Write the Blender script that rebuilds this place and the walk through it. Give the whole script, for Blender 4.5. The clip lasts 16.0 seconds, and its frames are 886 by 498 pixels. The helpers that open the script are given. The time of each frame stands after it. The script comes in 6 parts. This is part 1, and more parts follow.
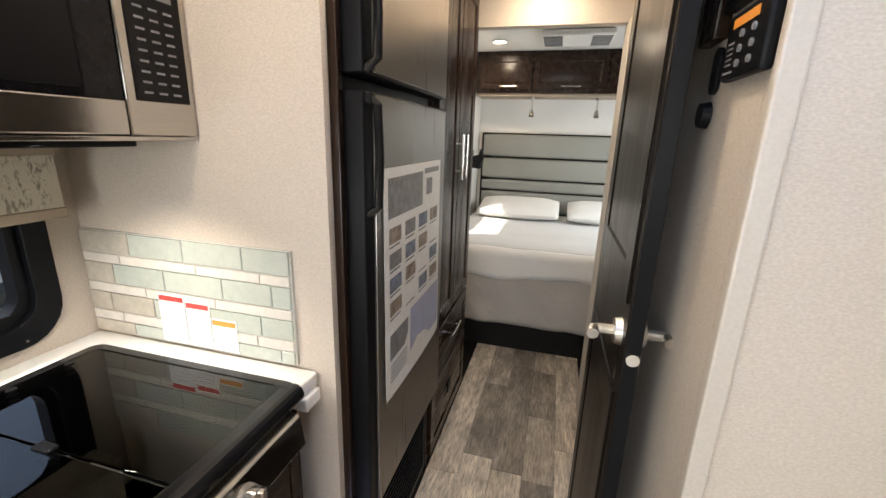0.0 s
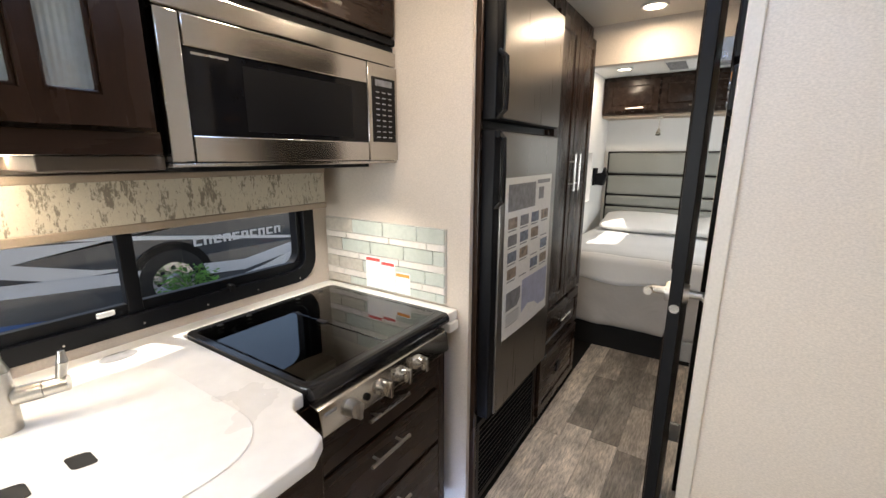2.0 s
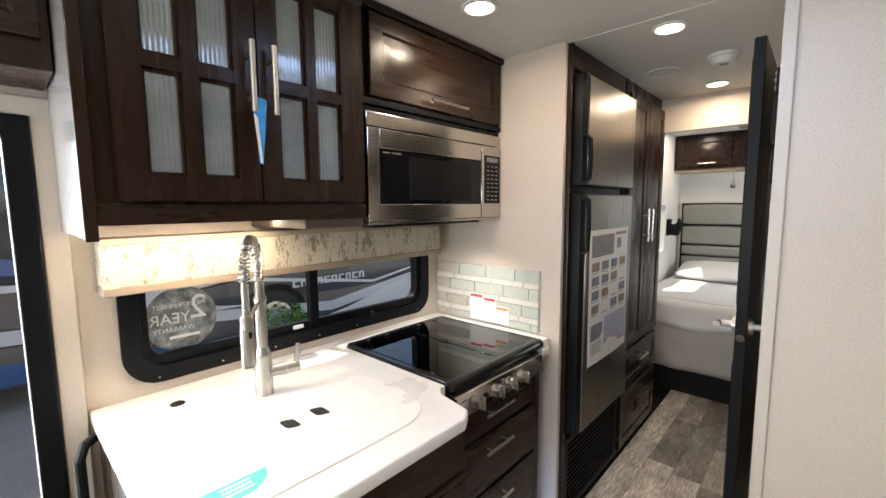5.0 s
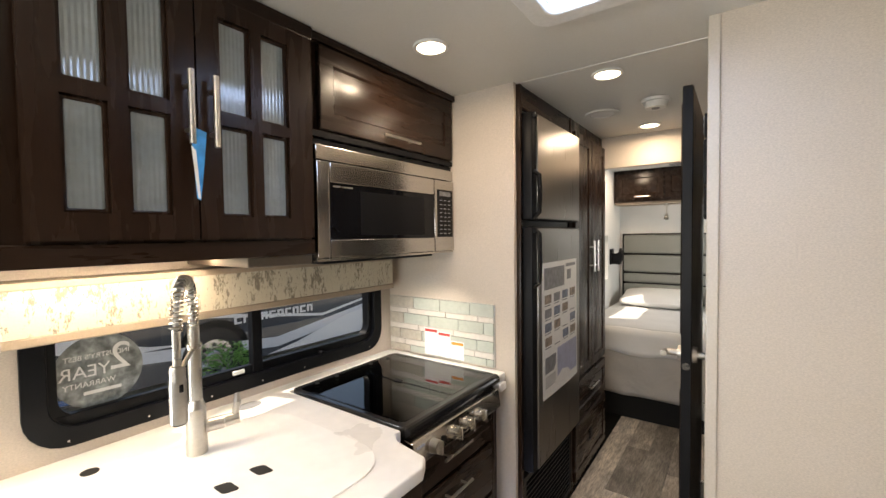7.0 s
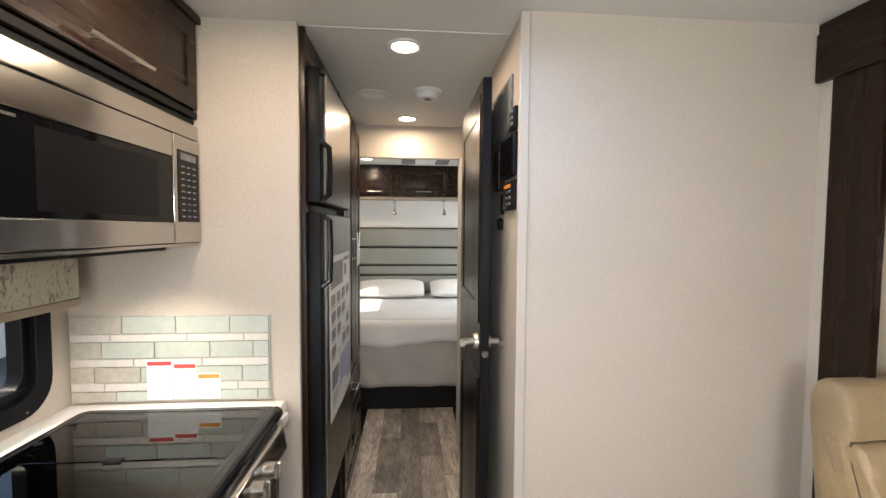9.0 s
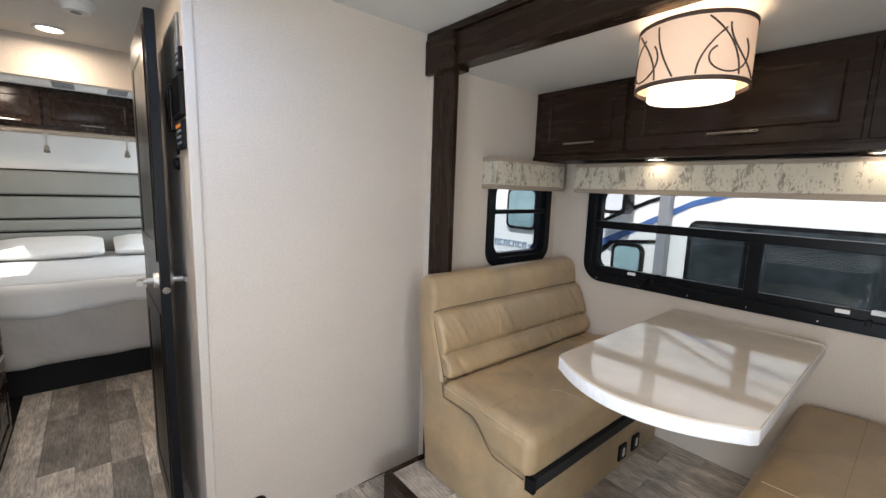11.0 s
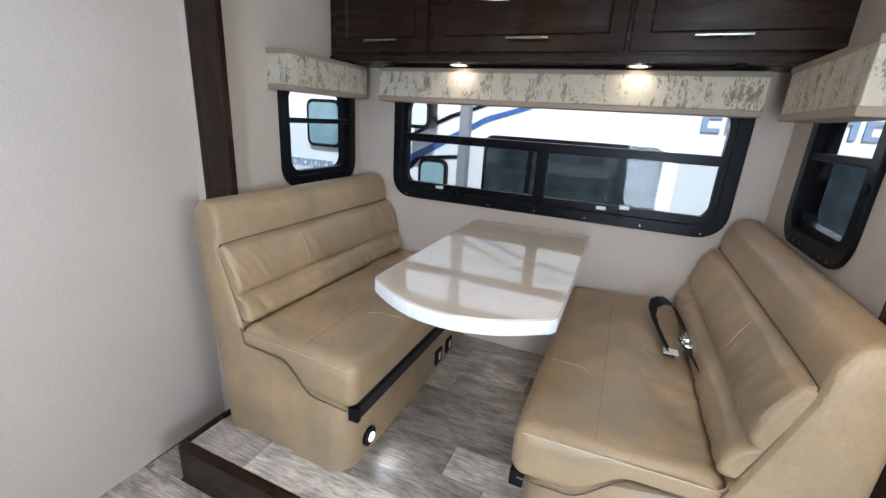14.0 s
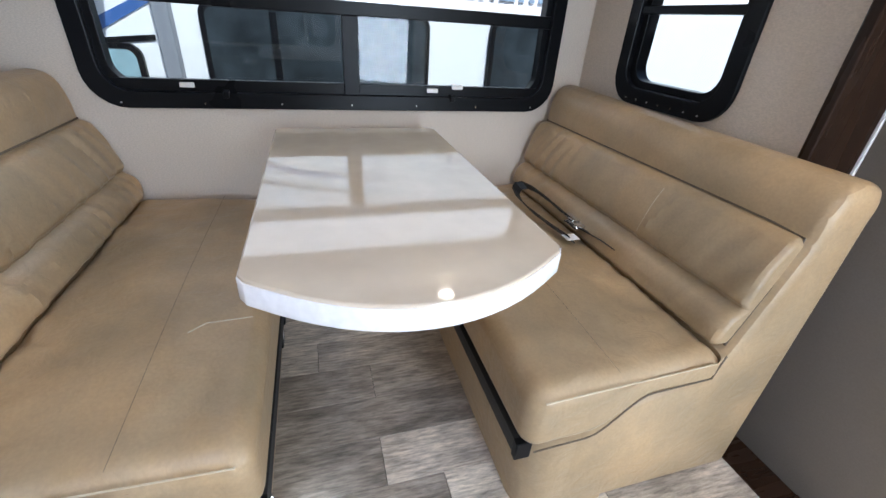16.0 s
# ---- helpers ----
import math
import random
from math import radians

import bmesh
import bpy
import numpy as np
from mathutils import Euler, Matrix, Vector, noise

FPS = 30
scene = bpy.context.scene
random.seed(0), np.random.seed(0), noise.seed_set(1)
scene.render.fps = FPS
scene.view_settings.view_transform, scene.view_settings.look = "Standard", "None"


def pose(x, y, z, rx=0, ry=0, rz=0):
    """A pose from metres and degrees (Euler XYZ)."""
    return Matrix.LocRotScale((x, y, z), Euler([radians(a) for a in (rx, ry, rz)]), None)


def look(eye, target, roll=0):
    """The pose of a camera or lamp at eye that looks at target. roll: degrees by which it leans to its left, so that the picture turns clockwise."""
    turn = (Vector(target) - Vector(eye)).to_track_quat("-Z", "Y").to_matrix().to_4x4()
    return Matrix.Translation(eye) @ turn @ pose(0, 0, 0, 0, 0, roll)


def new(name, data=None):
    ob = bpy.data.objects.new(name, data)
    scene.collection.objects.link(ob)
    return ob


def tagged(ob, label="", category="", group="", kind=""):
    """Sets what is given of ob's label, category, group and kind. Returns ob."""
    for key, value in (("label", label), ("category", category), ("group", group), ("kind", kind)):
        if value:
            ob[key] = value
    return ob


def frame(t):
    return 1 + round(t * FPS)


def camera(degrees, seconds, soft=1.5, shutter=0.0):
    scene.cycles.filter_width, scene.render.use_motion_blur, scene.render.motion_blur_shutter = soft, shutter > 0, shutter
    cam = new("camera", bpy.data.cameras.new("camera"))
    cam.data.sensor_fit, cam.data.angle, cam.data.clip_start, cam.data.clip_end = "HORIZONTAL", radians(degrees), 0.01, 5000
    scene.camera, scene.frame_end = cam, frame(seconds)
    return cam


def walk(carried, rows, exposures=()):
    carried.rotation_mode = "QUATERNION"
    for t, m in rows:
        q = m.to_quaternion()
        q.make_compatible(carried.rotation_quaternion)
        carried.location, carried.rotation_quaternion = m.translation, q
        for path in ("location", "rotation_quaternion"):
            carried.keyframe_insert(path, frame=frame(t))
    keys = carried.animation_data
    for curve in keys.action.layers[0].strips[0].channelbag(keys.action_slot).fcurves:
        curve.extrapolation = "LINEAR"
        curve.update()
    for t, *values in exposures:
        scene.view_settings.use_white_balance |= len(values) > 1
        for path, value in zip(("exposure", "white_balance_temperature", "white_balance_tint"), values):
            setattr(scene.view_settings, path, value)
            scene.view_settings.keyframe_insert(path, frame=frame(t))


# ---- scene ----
cam = camera(94.0, 16.0)
PATH = [
    (0, (0.483, 0.559, 1.432), (-0.014, 2.423, 0.903), 1.8),
    (0.5, (0.523, 0.447, 1.432), (-0.116, 2.274, 0.927), 1.1),
    (1, (0.62, 0.306, 1.423), (-0.182, 2.074, 0.942), 0.8),
    (1.5, (0.697, 0.182, 1.415), (-0.259, 1.882, 0.97), 0.5),
    (2, (0.721, 0.1, 1.432), (-0.351, 1.73, 0.991), 0.1),
    (2.5, (0.722, 0.007, 1.434), (-0.43, 1.587, 1.014), 0.2),
    (3, (0.741, -0.124, 1.432), (-0.479, 1.413, 1.048), -0.3),
    (3.5, (0.78, -0.241, 1.436), (-0.493, 1.263, 1.088), -0.6),
    (4, (0.807, -0.281, 1.441), (-0.504, 1.198, 1.133), -0.5),
    (6.3, (0.841, -0.327, 1.499), (-0.465, 1.185, 1.412), -0.8),
    (6.5, (0.839, -0.324, 1.494), (-0.439, 1.212, 1.42), -0.9),
    (7, (0.807, -0.292, 1.488), (-0.356, 1.334, 1.419), -0.7),
    (7.5, (0.713, -0.211, 1.48), (-0.246, 1.543, 1.409), -0.7),
    (8, (0.603, -0.11, 1.479), (-0.062, 1.774, 1.408), -0.5),
    (8.5, (0.505, -0.069, 1.468), (0.232, 1.911, 1.388), -0.2),
    (9, (0.4, -0.078, 1.462), (0.551, 1.914, 1.365), 0.4),
    (9.5, (0.349, -0.138, 1.457), (0.931, 1.771, 1.323), 1.4),
    (10, (0.36, -0.201, 1.443), (1.266, 1.574, 1.27), 2.0),
    (10.2, (0.387, -0.244, 1.436), (1.391, 1.475, 1.239), 1.9),
    (12.3, (0.503, -0.573, 1.41), (2.037, 0.658, 1.049), 3.2),
    (12.5, (0.488, -0.569, 1.409), (2.052, 0.622, 1.041), 3.4),
    (13, (0.493, -0.558, 1.397), (2.119, 0.536, 0.995), 3.3),
    (13.5, (0.547, -0.506, 1.394), (2.23, 0.459, 0.906), 3.2),
    (14, (0.634, -0.318, 1.355), (2.392, 0.425, 0.756), 3.5),
    (14.5, (0.698, -0.17, 1.319), (2.497, 0.315, 0.591), 3.8),
    (15, (0.828, -0.056, 1.278), (2.629, 0.147, 0.432), 3.6),
    (15.5, (0.987, 0.109, 1.261), (2.751, -0.042, 0.332), 4.1),
    (16, (1.07, 0.201, 1.236), (2.736, -0.34, 0.271), 4.1),
]
EXPOSURE = [(0.0, 0.50, 7250, 10), (4.2, 0.36, 6950, 10), (7.0, 0.34, 7700, 11), (9.5, 0.46, 7050, 10), (12.5, 0.40, 6150, 9), (16.0, 0.78, 5900, 9)]
walk(cam, [(t, look(eye, target, roll)) for t, eye, target, roll in PATH], exposures=EXPOSURE)

# ---- world, sun, lights ----
world = bpy.data.worlds.new("world")
scene.world = world
world.use_nodes = True
wn = world.node_tree.nodes
sky = wn.new("ShaderNodeTexSky")
sky.sky_type = "NISHITA"
sky.sun_disc = False
sky.sun_elevation, sky.sun_rotation = radians(56.4), radians(251.6)
world.node_tree.links.new(sky.outputs[0], wn["Background"].inputs[0])
wn["Background"].inputs[1].default_value = 0.15
sun = new("sun", bpy.data.lights.new("sun", "SUN"))
sun.data.energy, sun.data.angle, sun.data.color = 5.0, radians(0.6), (1.0, 0.95, 0.88)
sun.matrix_world = look((-12.6, -4.2, 20), (0, 0, 0))


def lamp(name, loc, target, size, watts, color, shape="DISK", size_y=None, spread=180):
    d = bpy.data.lights.new(name, "AREA")
    d.shape, d.size, d.energy, d.color, d.spread = shape, size, watts, color, radians(spread)
    if size_y:
        d.size_y = size_y
    ob = new(name, d)
    ob.matrix_world = look(loc, target)
    return ob


WARM = (1.0, 0.84, 0.68)
SKYC = (0.80, 0.90, 1.0)
PUCK_W = 3.2
# Fourth and fifth are unseen extra lamps, added toward the cab
PUCKS = [(-0.05, 0.85), (0.372, 1.468), (0.37, 2.455), (0.37, -0.55), (1.1, -0.9), (-0.03, 3.95)]
CEIL = 2.13
for px, py in PUCKS:
    lamp("puck_light", (px, py, CEIL - 0.022), (px, py, 0), 0.085, PUCK_W, WARM)
for py in (0.447, -0.294):
    lamp("cabinet_spot", (2.50, py, 1.583), (2.50, py, 0), 0.06, 0.11, WARM)
lamp("counter_strip", (-0.50, 0.12, 1.428), (-0.53, 0.12, 0), 0.5, 2.6, (1.0, 0.86, 0.70), "RECTANGLE", 0.03)
lamp("hood_light", (-0.38, 1.02, 1.388), (-0.36, 1.17, 0.9), 0.14, 1.7, (1.0, 0.97, 0.92), "RECTANGLE", 0.08, 100)
lamp("pendant_bulb", (1.95, 0.13, 1.80), (1.95, 0.13, 0), 0.2, 1.0, WARM)
lamp("toe_light", (0.070, 0.22, 0.076), (1.3, 1.10, 0.25), 0.68, 1.1, (0.72, 0.83, 1.0), "RECTANGLE", 0.02)
lamp("toe_light", (-0.058, 1.04, 0.084), (0.0, 1.22, 0.0), 0.34, 1.8, (0.36, 0.53, 1.0), "RECTANGLE", 0.02)
lamp("step_light", (1.70, 0.325, 0.225), (1.74, 0.0, 0.13), 0.03, 0.1, (0.85, 0.92, 1.0))
# Unseen fill lamp for the bed, in an opening added to the right wall
lamp("bed_fill", (1.47, 3.85, 1.35), (0.2, 3.85, 0.9), 0.8, 10, SKYC, "RECTANGLE", 0.55)
lamp("windscreen_sky", (0.5, -2.62, 1.35), (0.6, 0.5, 0.7), 1.9, 42, SKYC, "RECTANGLE", 0.75)
lamp("entry_sky", (-0.80, -0.60, 1.0), (1.2, 0.1, 0.55), 0.6, 37, SKYC, "RECTANGLE", 1.6)


# ---- materials ----
def nodes_of(m):
    return m.node_tree.nodes, m.node_tree.links


def mat(name, base, rough=0.5, metal=0.0, var=0.08, vs=3.0, fine=60.0, fvar=0.05, bump=0.1, bdist=0.001,
        stretch=(1, 1, 1), coat=0.0, spec=0.5, rvar=0.1, emit=None, sheen=0.0):
    """Base colour varied by broad and fine noise, with fine relief."""
    m = bpy.data.materials.new(name)
    m.use_nodes = True
    n, l = nodes_of(m)
    b = n["Principled BSDF"]
    geo = n.new("ShaderNodeNewGeometry")
    mp = n.new("ShaderNodeMapping")
    mp.inputs["Scale"].default_value = stretch
    l.new(geo.outputs["Position"], mp.inputs[0])
    n1 = n.new("ShaderNodeTexNoise")
    n1.inputs["Scale"].default_value, n1.inputs["Detail"].default_value = vs, 4
    n2 = n.new("ShaderNodeTexNoise")
    n2.inputs["Scale"].default_value, n2.inputs["Detail"].default_value = fine, 3
    l.new(mp.outputs[0], n1.inputs["Vector"])
    l.new(mp.outputs[0], n2.inputs["Vector"])
    a1 = n.new("ShaderNodeMapRange")
    a1.inputs[1].default_value, a1.inputs[2].default_value = 0.3, 0.7
    a1.inputs[3].default_value, a1.inputs[4].default_value = 1 - var, 1 + var
    l.new(n1.outputs[0], a1.inputs[0])
    a2 = n.new("ShaderNodeMapRange")
    a2.inputs[1].default_value, a2.inputs[2].default_value = 0.3, 0.7
    a2.inputs[3].default_value, a2.inputs[4].default_value = 1 - fvar, 1 + fvar
    l.new(n2.outputs[0], a2.inputs[0])
    mu = n.new("ShaderNodeMath")
    mu.operation = "MULTIPLY"
    l.new(a1.outputs[0], mu.inputs[0])
    l.new(a2.outputs[0], mu.inputs[1])
    vm = n.new("ShaderNodeVectorMath")
    vm.operation = "SCALE"
    vm.inputs[0].default_value = base
    l.new(mu.outputs[0], vm.inputs["Scale"])
    l.new(vm.outputs[0], b.inputs["Base Color"])
    rr = n.new("ShaderNodeMapRange")
    rr.inputs[1].default_value, rr.inputs[2].default_value = 0.3, 0.7
    rr.inputs[3].default_value, rr.inputs[4].default_value = rough * (1 - rvar), min(1, rough * (1 + rvar))
    l.new(n1.outputs[0], rr.inputs[0])
    l.new(rr.outputs[0], b.inputs["Roughness"])
    b.inputs["Metallic"].default_value = metal
    b.inputs["Specular IOR Level"].default_value = spec
    b.inputs["Coat Weight"].default_value = coat
    b.inputs["Coat Roughness"].default_value = 0.08
    b.inputs["Sheen Weight"].default_value = sheen
    if bump:
        bp = n.new("ShaderNodeBump")
        bp.inputs["Strength"].default_value, bp.inputs["Distance"].default_value = bump, bdist
        l.new(n2.outputs[0], bp.inputs["Height"])
        l.new(bp.outputs[0], b.inputs["Normal"])
    if emit:
        b.inputs["Emission Color"].default_value = (*emit[0], 1)
        b.inputs["Emission Strength"].default_value = emit[1]
    return m


def glass_mat(name, tint, rough=0.0, opacity=0.06):
    """Thin window pane: mostly clear, a faint mirror on it."""
    m = bpy.data.materials.new(name)
    m.use_nodes = True
    n, l = nodes_of(m)
    n.remove(n["Principled BSDF"])
    tr = n.new("ShaderNodeBsdfTransparent")
    tr.inputs[0].default_value = (*tint, 1)
    gl = n.new("ShaderNodeBsdfGlossy")
    gl.inputs["Roughness"].default_value = rough
    mx = n.new("ShaderNodeMixShader")
    if opacity is None:
        fr = n.new("ShaderNodeFresnel")
        fr.inputs["IOR"].default_value = 1.75
        l.new(fr.outputs[0], mx.inputs[0])
    else:
        mx.inputs[0].default_value = opacity
    l.new(tr.outputs[0], mx.inputs[1])
    l.new(gl.outputs[0], mx.inputs[2])
    l.new(mx.outputs[0], n["Material Output"].inputs[0])
    return m


M_WALL = mat("wall_vinyl", (0.57, 0.495, 0.42), 0.7, var=0.03, vs=2, fine=170, fvar=0.10, bump=0.5, bdist=0.0010, stretch=(1, 1, 2.0))
M_CEIL = mat("ceiling_vinyl", (0.66, 0.65, 0.62), 0.6, var=0.02, fine=150, fvar=0.02, bump=0.1)
M_WHITEWALL = mat("bedroom_wall", (0.70, 0.69, 0.67), 0.6, var=0.03, fine=150, fvar=0.03)
M_WOOD = mat("espresso_wood", (0.0205, 0.0102, 0.0060), 0.27, var=0.16, vs=4, fine=45, fvar=0.10, bump=0.06, bdist=0.0006, stretch=(6, 6, 0.7), coat=0.0, spec=0.24)
M_WOODH = mat("espresso_wood_level", (0.0205, 0.0102, 0.0060), 0.27, var=0.16, vs=4, fine=45, fvar=0.10, bump=0.06, bdist=0.0006, stretch=(6, 0.7, 6), coat=0.0, spec=0.24)
M_DOOR = mat("door_laminate", (0.012, 0.0085, 0.0065), 0.30, spec=0.13, var=0.2, vs=4, fine=50, fvar=0.2, bump=0.1, stretch=(6, 6, 0.6))
M_BLACK = mat("black_plastic", (0.007, 0.007, 0.008), 0.40, spec=0.12, var=0.15, fine=300, bump=0.08, bdist=0.0004)
M_FRAME = mat("black_frame", (0.006, 0.0065, 0.008), 0.30, spec=0.13, var=0.15, fine=200, bump=0.05)
M_TOE = mat("black_toe", (0.010, 0.009, 0.008), 0.6, spec=0.2, var=0.2)
M_STEEL = mat("brushed_steel", (0.50, 0.475, 0.445), 0.19, 1.0, var=0.03, vs=2, fine=30, fvar=0.04, bump=0.02, bdist=0.0003, stretch=(8, 0.3, 8), rvar=0.15)
M_FRIDGE = mat("fridge_steel", (0.24, 0.22, 0.20), 0.30, 0.9, var=0.05, vs=3, fine=40, fvar=0.06, bump=0.06, bdist=0.0004, stretch=(30, 30, 1))
M_NICKEL = mat("brushed_nickel", (0.54, 0.515, 0.475), 0.28, 1.0, var=0.05, fine=120, bump=0.03)
M_CHROME = mat("chrome", (0.72, 0.72, 0.72), 0.12, 1.0, var=0.03, bump=0)
M_COUNTER = mat("solid_surface", (0.80, 0.78, 0.74), 0.30, var=0.05, vs=5, fine=25, fvar=0.03, bump=0.02, coat=0.1)
M_TABLE = mat("table_laminate", (0.62, 0.535, 0.43), 0.05, var=0.06, vs=6, fine=18, fvar=0.03, bump=0.0, coat=0.5)
M_TABLE_EDGE = mat("table_edge_band", (0.80, 0.80, 0.82), 0.25, var=0.02)
M_BLACKGLASS = mat("black_glass", (0.006, 0.006, 0.007), 0.03, var=0.1, bump=0, coat=0.6, spec=0.7)
M_MWGLASS = mat("microwave_glass", (0.006, 0.006, 0.007), 0.05, var=0.1, bump=0, spec=0.2)
M_ENAMEL = mat("black_enamel", (0.010, 0.010, 0.011), 0.16, var=0.2, bump=0.02)
M_LEATHER = mat("beige_leather", (0.375, 0.282, 0.175), 0.36, var=0.13, vs=5, fine=140, fvar=0.06, bump=0.22, bdist=0.0012, spec=0.45, rvar=0.2)
M_SEAM = mat("dark_seam", (0.10, 0.075, 0.05), 0.7, var=0.1)
M_STITCH = mat("stitch_thread", (0.55, 0.46, 0.33), 0.7, var=0.1)
M_STRAP = mat("belt_webbing", (0.012, 0.012, 0.013), 0.6, var=0.15, fine=400, bump=0.4)
M_SHEET = mat("grey_sheet", (0.60, 0.60, 0.595), 0.85, var=0.05, vs=4, fine=250, bump=0.25, sheen=0.2)
M_FOLD = mat("white_fold", (0.76, 0.745, 0.72), 0.85, var=0.04, fine=250, bump=0.2)
M_SKIRT = mat("taupe_spread", (0.44, 0.41, 0.375), 0.85, var=0.07, vs=4, fine=250, bump=0.25)
M_PILLOW = mat("white_pillow", (0.72, 0.71, 0.69), 0.85, var=0.03, fine=250, bump=0.2)
M_HEAD = mat("grey_leatherette", (0.235, 0.235, 0.215), 0.42, var=0.08, fine=200, bump=0.2)
M_TRIM = mat("beige_trim", (0.56, 0.50, 0.43), 0.55, var=0.03, fine=150)
M_TAUPE = mat("taupe_band", (0.33, 0.265, 0.20), 0.6, var=0.06, fine=200, bump=0.2)
M_WHITEP = mat("white_plastic", (0.74, 0.73, 0.71), 0.4, var=0.03)
M_PAPER = mat("paper", (0.82, 0.81, 0.79), 0.5, var=0.03, coat=0.2)
M_RED = mat("red_print", (0.55, 0.06, 0.05), 0.5, var=0.05)
M_ORANGE = mat("orange_print", (0.75, 0.28, 0.05), 0.5, var=0.05)
M_GREYP = mat("grey_print", (0.22, 0.22, 0.23), 0.5, var=0.3, vs=40)
M_BLUEP = mat("blue_print", (0.16, 0.19, 0.25), 0.5, var=0.5, vs=40)
M_BROWNP = mat("brown_print", (0.28, 0.22, 0.17), 0.5, var=0.5, vs=40)
M_LAV = mat("lavender_print", (0.42, 0.44, 0.58), 0.5, var=0.1, vs=20)
M_TEAL = mat("teal_sticker", (0.10, 0.55, 0.52), 0.4, var=0.05)
M_BLUETAG = mat("blue_tag", (0.03, 0.30, 0.68), 0.4, var=0.35, vs=25)
M_DARKHOLE = mat("dark_hole", (0.012, 0.011, 0.010), 0.6, var=0.1)
M_TILE_A = mat("glass_tile", (0.47, 0.50, 0.45), 0.12, var=0.04, bump=0, coat=0.4)
M_TILE_B = mat("stone_tile", (0.44, 0.40, 0.34), 0.45, var=0.10, vs=30)
M_TILE_C = mat("pale_tile", (0.62, 0.58, 0.53), 0.35, var=0.05, vs=20)
M_GROUT = mat("grout", (0.55, 0.53, 0.48), 0.8, var=0.05)
M_GLOW = mat("lamp_lens", (0.9, 0.85, 0.75), 0.5, bump=0, emit=((1.0, 0.86, 0.68), 9.0))
M_GLOWC = mat("cool_lens", (0.9, 0.9, 0.95), 0.5, bump=0, emit=((0.85, 0.92, 1.0), 2.0))
M_SHADE = mat("lamp_shade", (0.66, 0.50, 0.38), 0.8, bump=0.1, fine=300, emit=((1.0, 0.60, 0.36), 0.30))
M_CURL = mat("brown_applique", (0.07, 0.04, 0.03), 0.7, var=0.1)
M_SHADELENS = mat("lamp_diffuser", (0.9, 0.85, 0.75), 0.6, bump=0, emit=((1.0, 0.82, 0.60), 1.5))
M_LID = glass_mat("smoked_glass", (0.44, 0.47, 0.46), 0.0, None)
M_TOELED = mat("blue_lens", (0.7, 0.8, 0.95), 0.5, bump=0, emit=((0.45, 0.62, 1.0), 3.0))
M_SKYGLOW = mat("sky_glow", (0.05, 0.08, 0.12), 0.9, var=0.02, bump=0, emit=((0.40, 0.58, 1.0), 12.0))
M_PANE = glass_mat("window_glass", (0.95, 0.965, 0.975), 0.0, 0.02)
M_PANE_DARK = glass_mat("tinted_glass", (0.80, 0.84, 0.86), 0.0, 0.022)
M_ASPHALT = mat("gravel_lot", (0.36, 0.335, 0.30), 0.9, var=0.2, vs=0.8, fine=60, fvar=0.2, bump=0.4)
M_RVWHITE = mat("gelcoat_white", (0.80, 0.81, 0.82), 0.25, var=0.02, vs=1, bump=0, coat=0.4)
M_RVDARK = mat("gelcoat_charcoal", (0.055, 0.062, 0.072), 0.12, var=0.05, vs=1, bump=0, coat=1.0)
M_RVGREY = mat("gelcoat_grey", (0.648, 0.675, 0.716), 0.25, var=0.04, vs=1, bump=0, coat=0.4)
M_RVBLUE = mat("gelcoat_blue", (0.05, 0.12, 0.33), 0.25, var=0.04, vs=1, bump=0, coat=0.4)
M_TYRE = mat("tyre_rubber", (0.02, 0.02, 0.02), 0.8, var=0.1, fine=60, bump=0.3)
M_LEAF = mat("leaf_green", (0.12, 0.30, 0.05), 0.5, var=0.4, vs=8)
M_SILVER = mat("silver_laminate", (0.42, 0.40, 0.40), 0.22, 0.6, var=0.05, bump=0.03)
M_UNDER = mat("dark_underside", (0.10, 0.075, 0.055), 0.5, var=0.1)
M_GRATE = mat("grey_cast_iron", (0.30, 0.31, 0.31), 0.35, 0.3, var=0.2)
M_PANEL = mat("grey_brown_panel", (0.17, 0.145, 0.12), 0.7, var=0.06, fine=200, bump=0.25)
M_AWNING = mat("awning_grey", (0.20, 0.21, 0.23), 0.45, var=0.05)
M_COACHGLASS = mat("coach_window_glass", (0.030, 0.037, 0.042), 0.35, var=0.4, vs=2.5, fine=9, fvar=0.3, bump=0, spec=0.04)
# Dark cab glass; outdoor glare and haze are put into its pale colour
M_HAZEGLASS = mat("hazed_cab_glass", (0.22, 0.33, 0.36), 0.08, var=0.2, vs=6, bump=0)
M_LETTER = mat("letter_white", (0.75, 0.75, 0.75), 0.4, var=0.03)
M_LETTERB = mat("letter_slate", (0.22, 0.30, 0.40), 0.4, var=0.03)


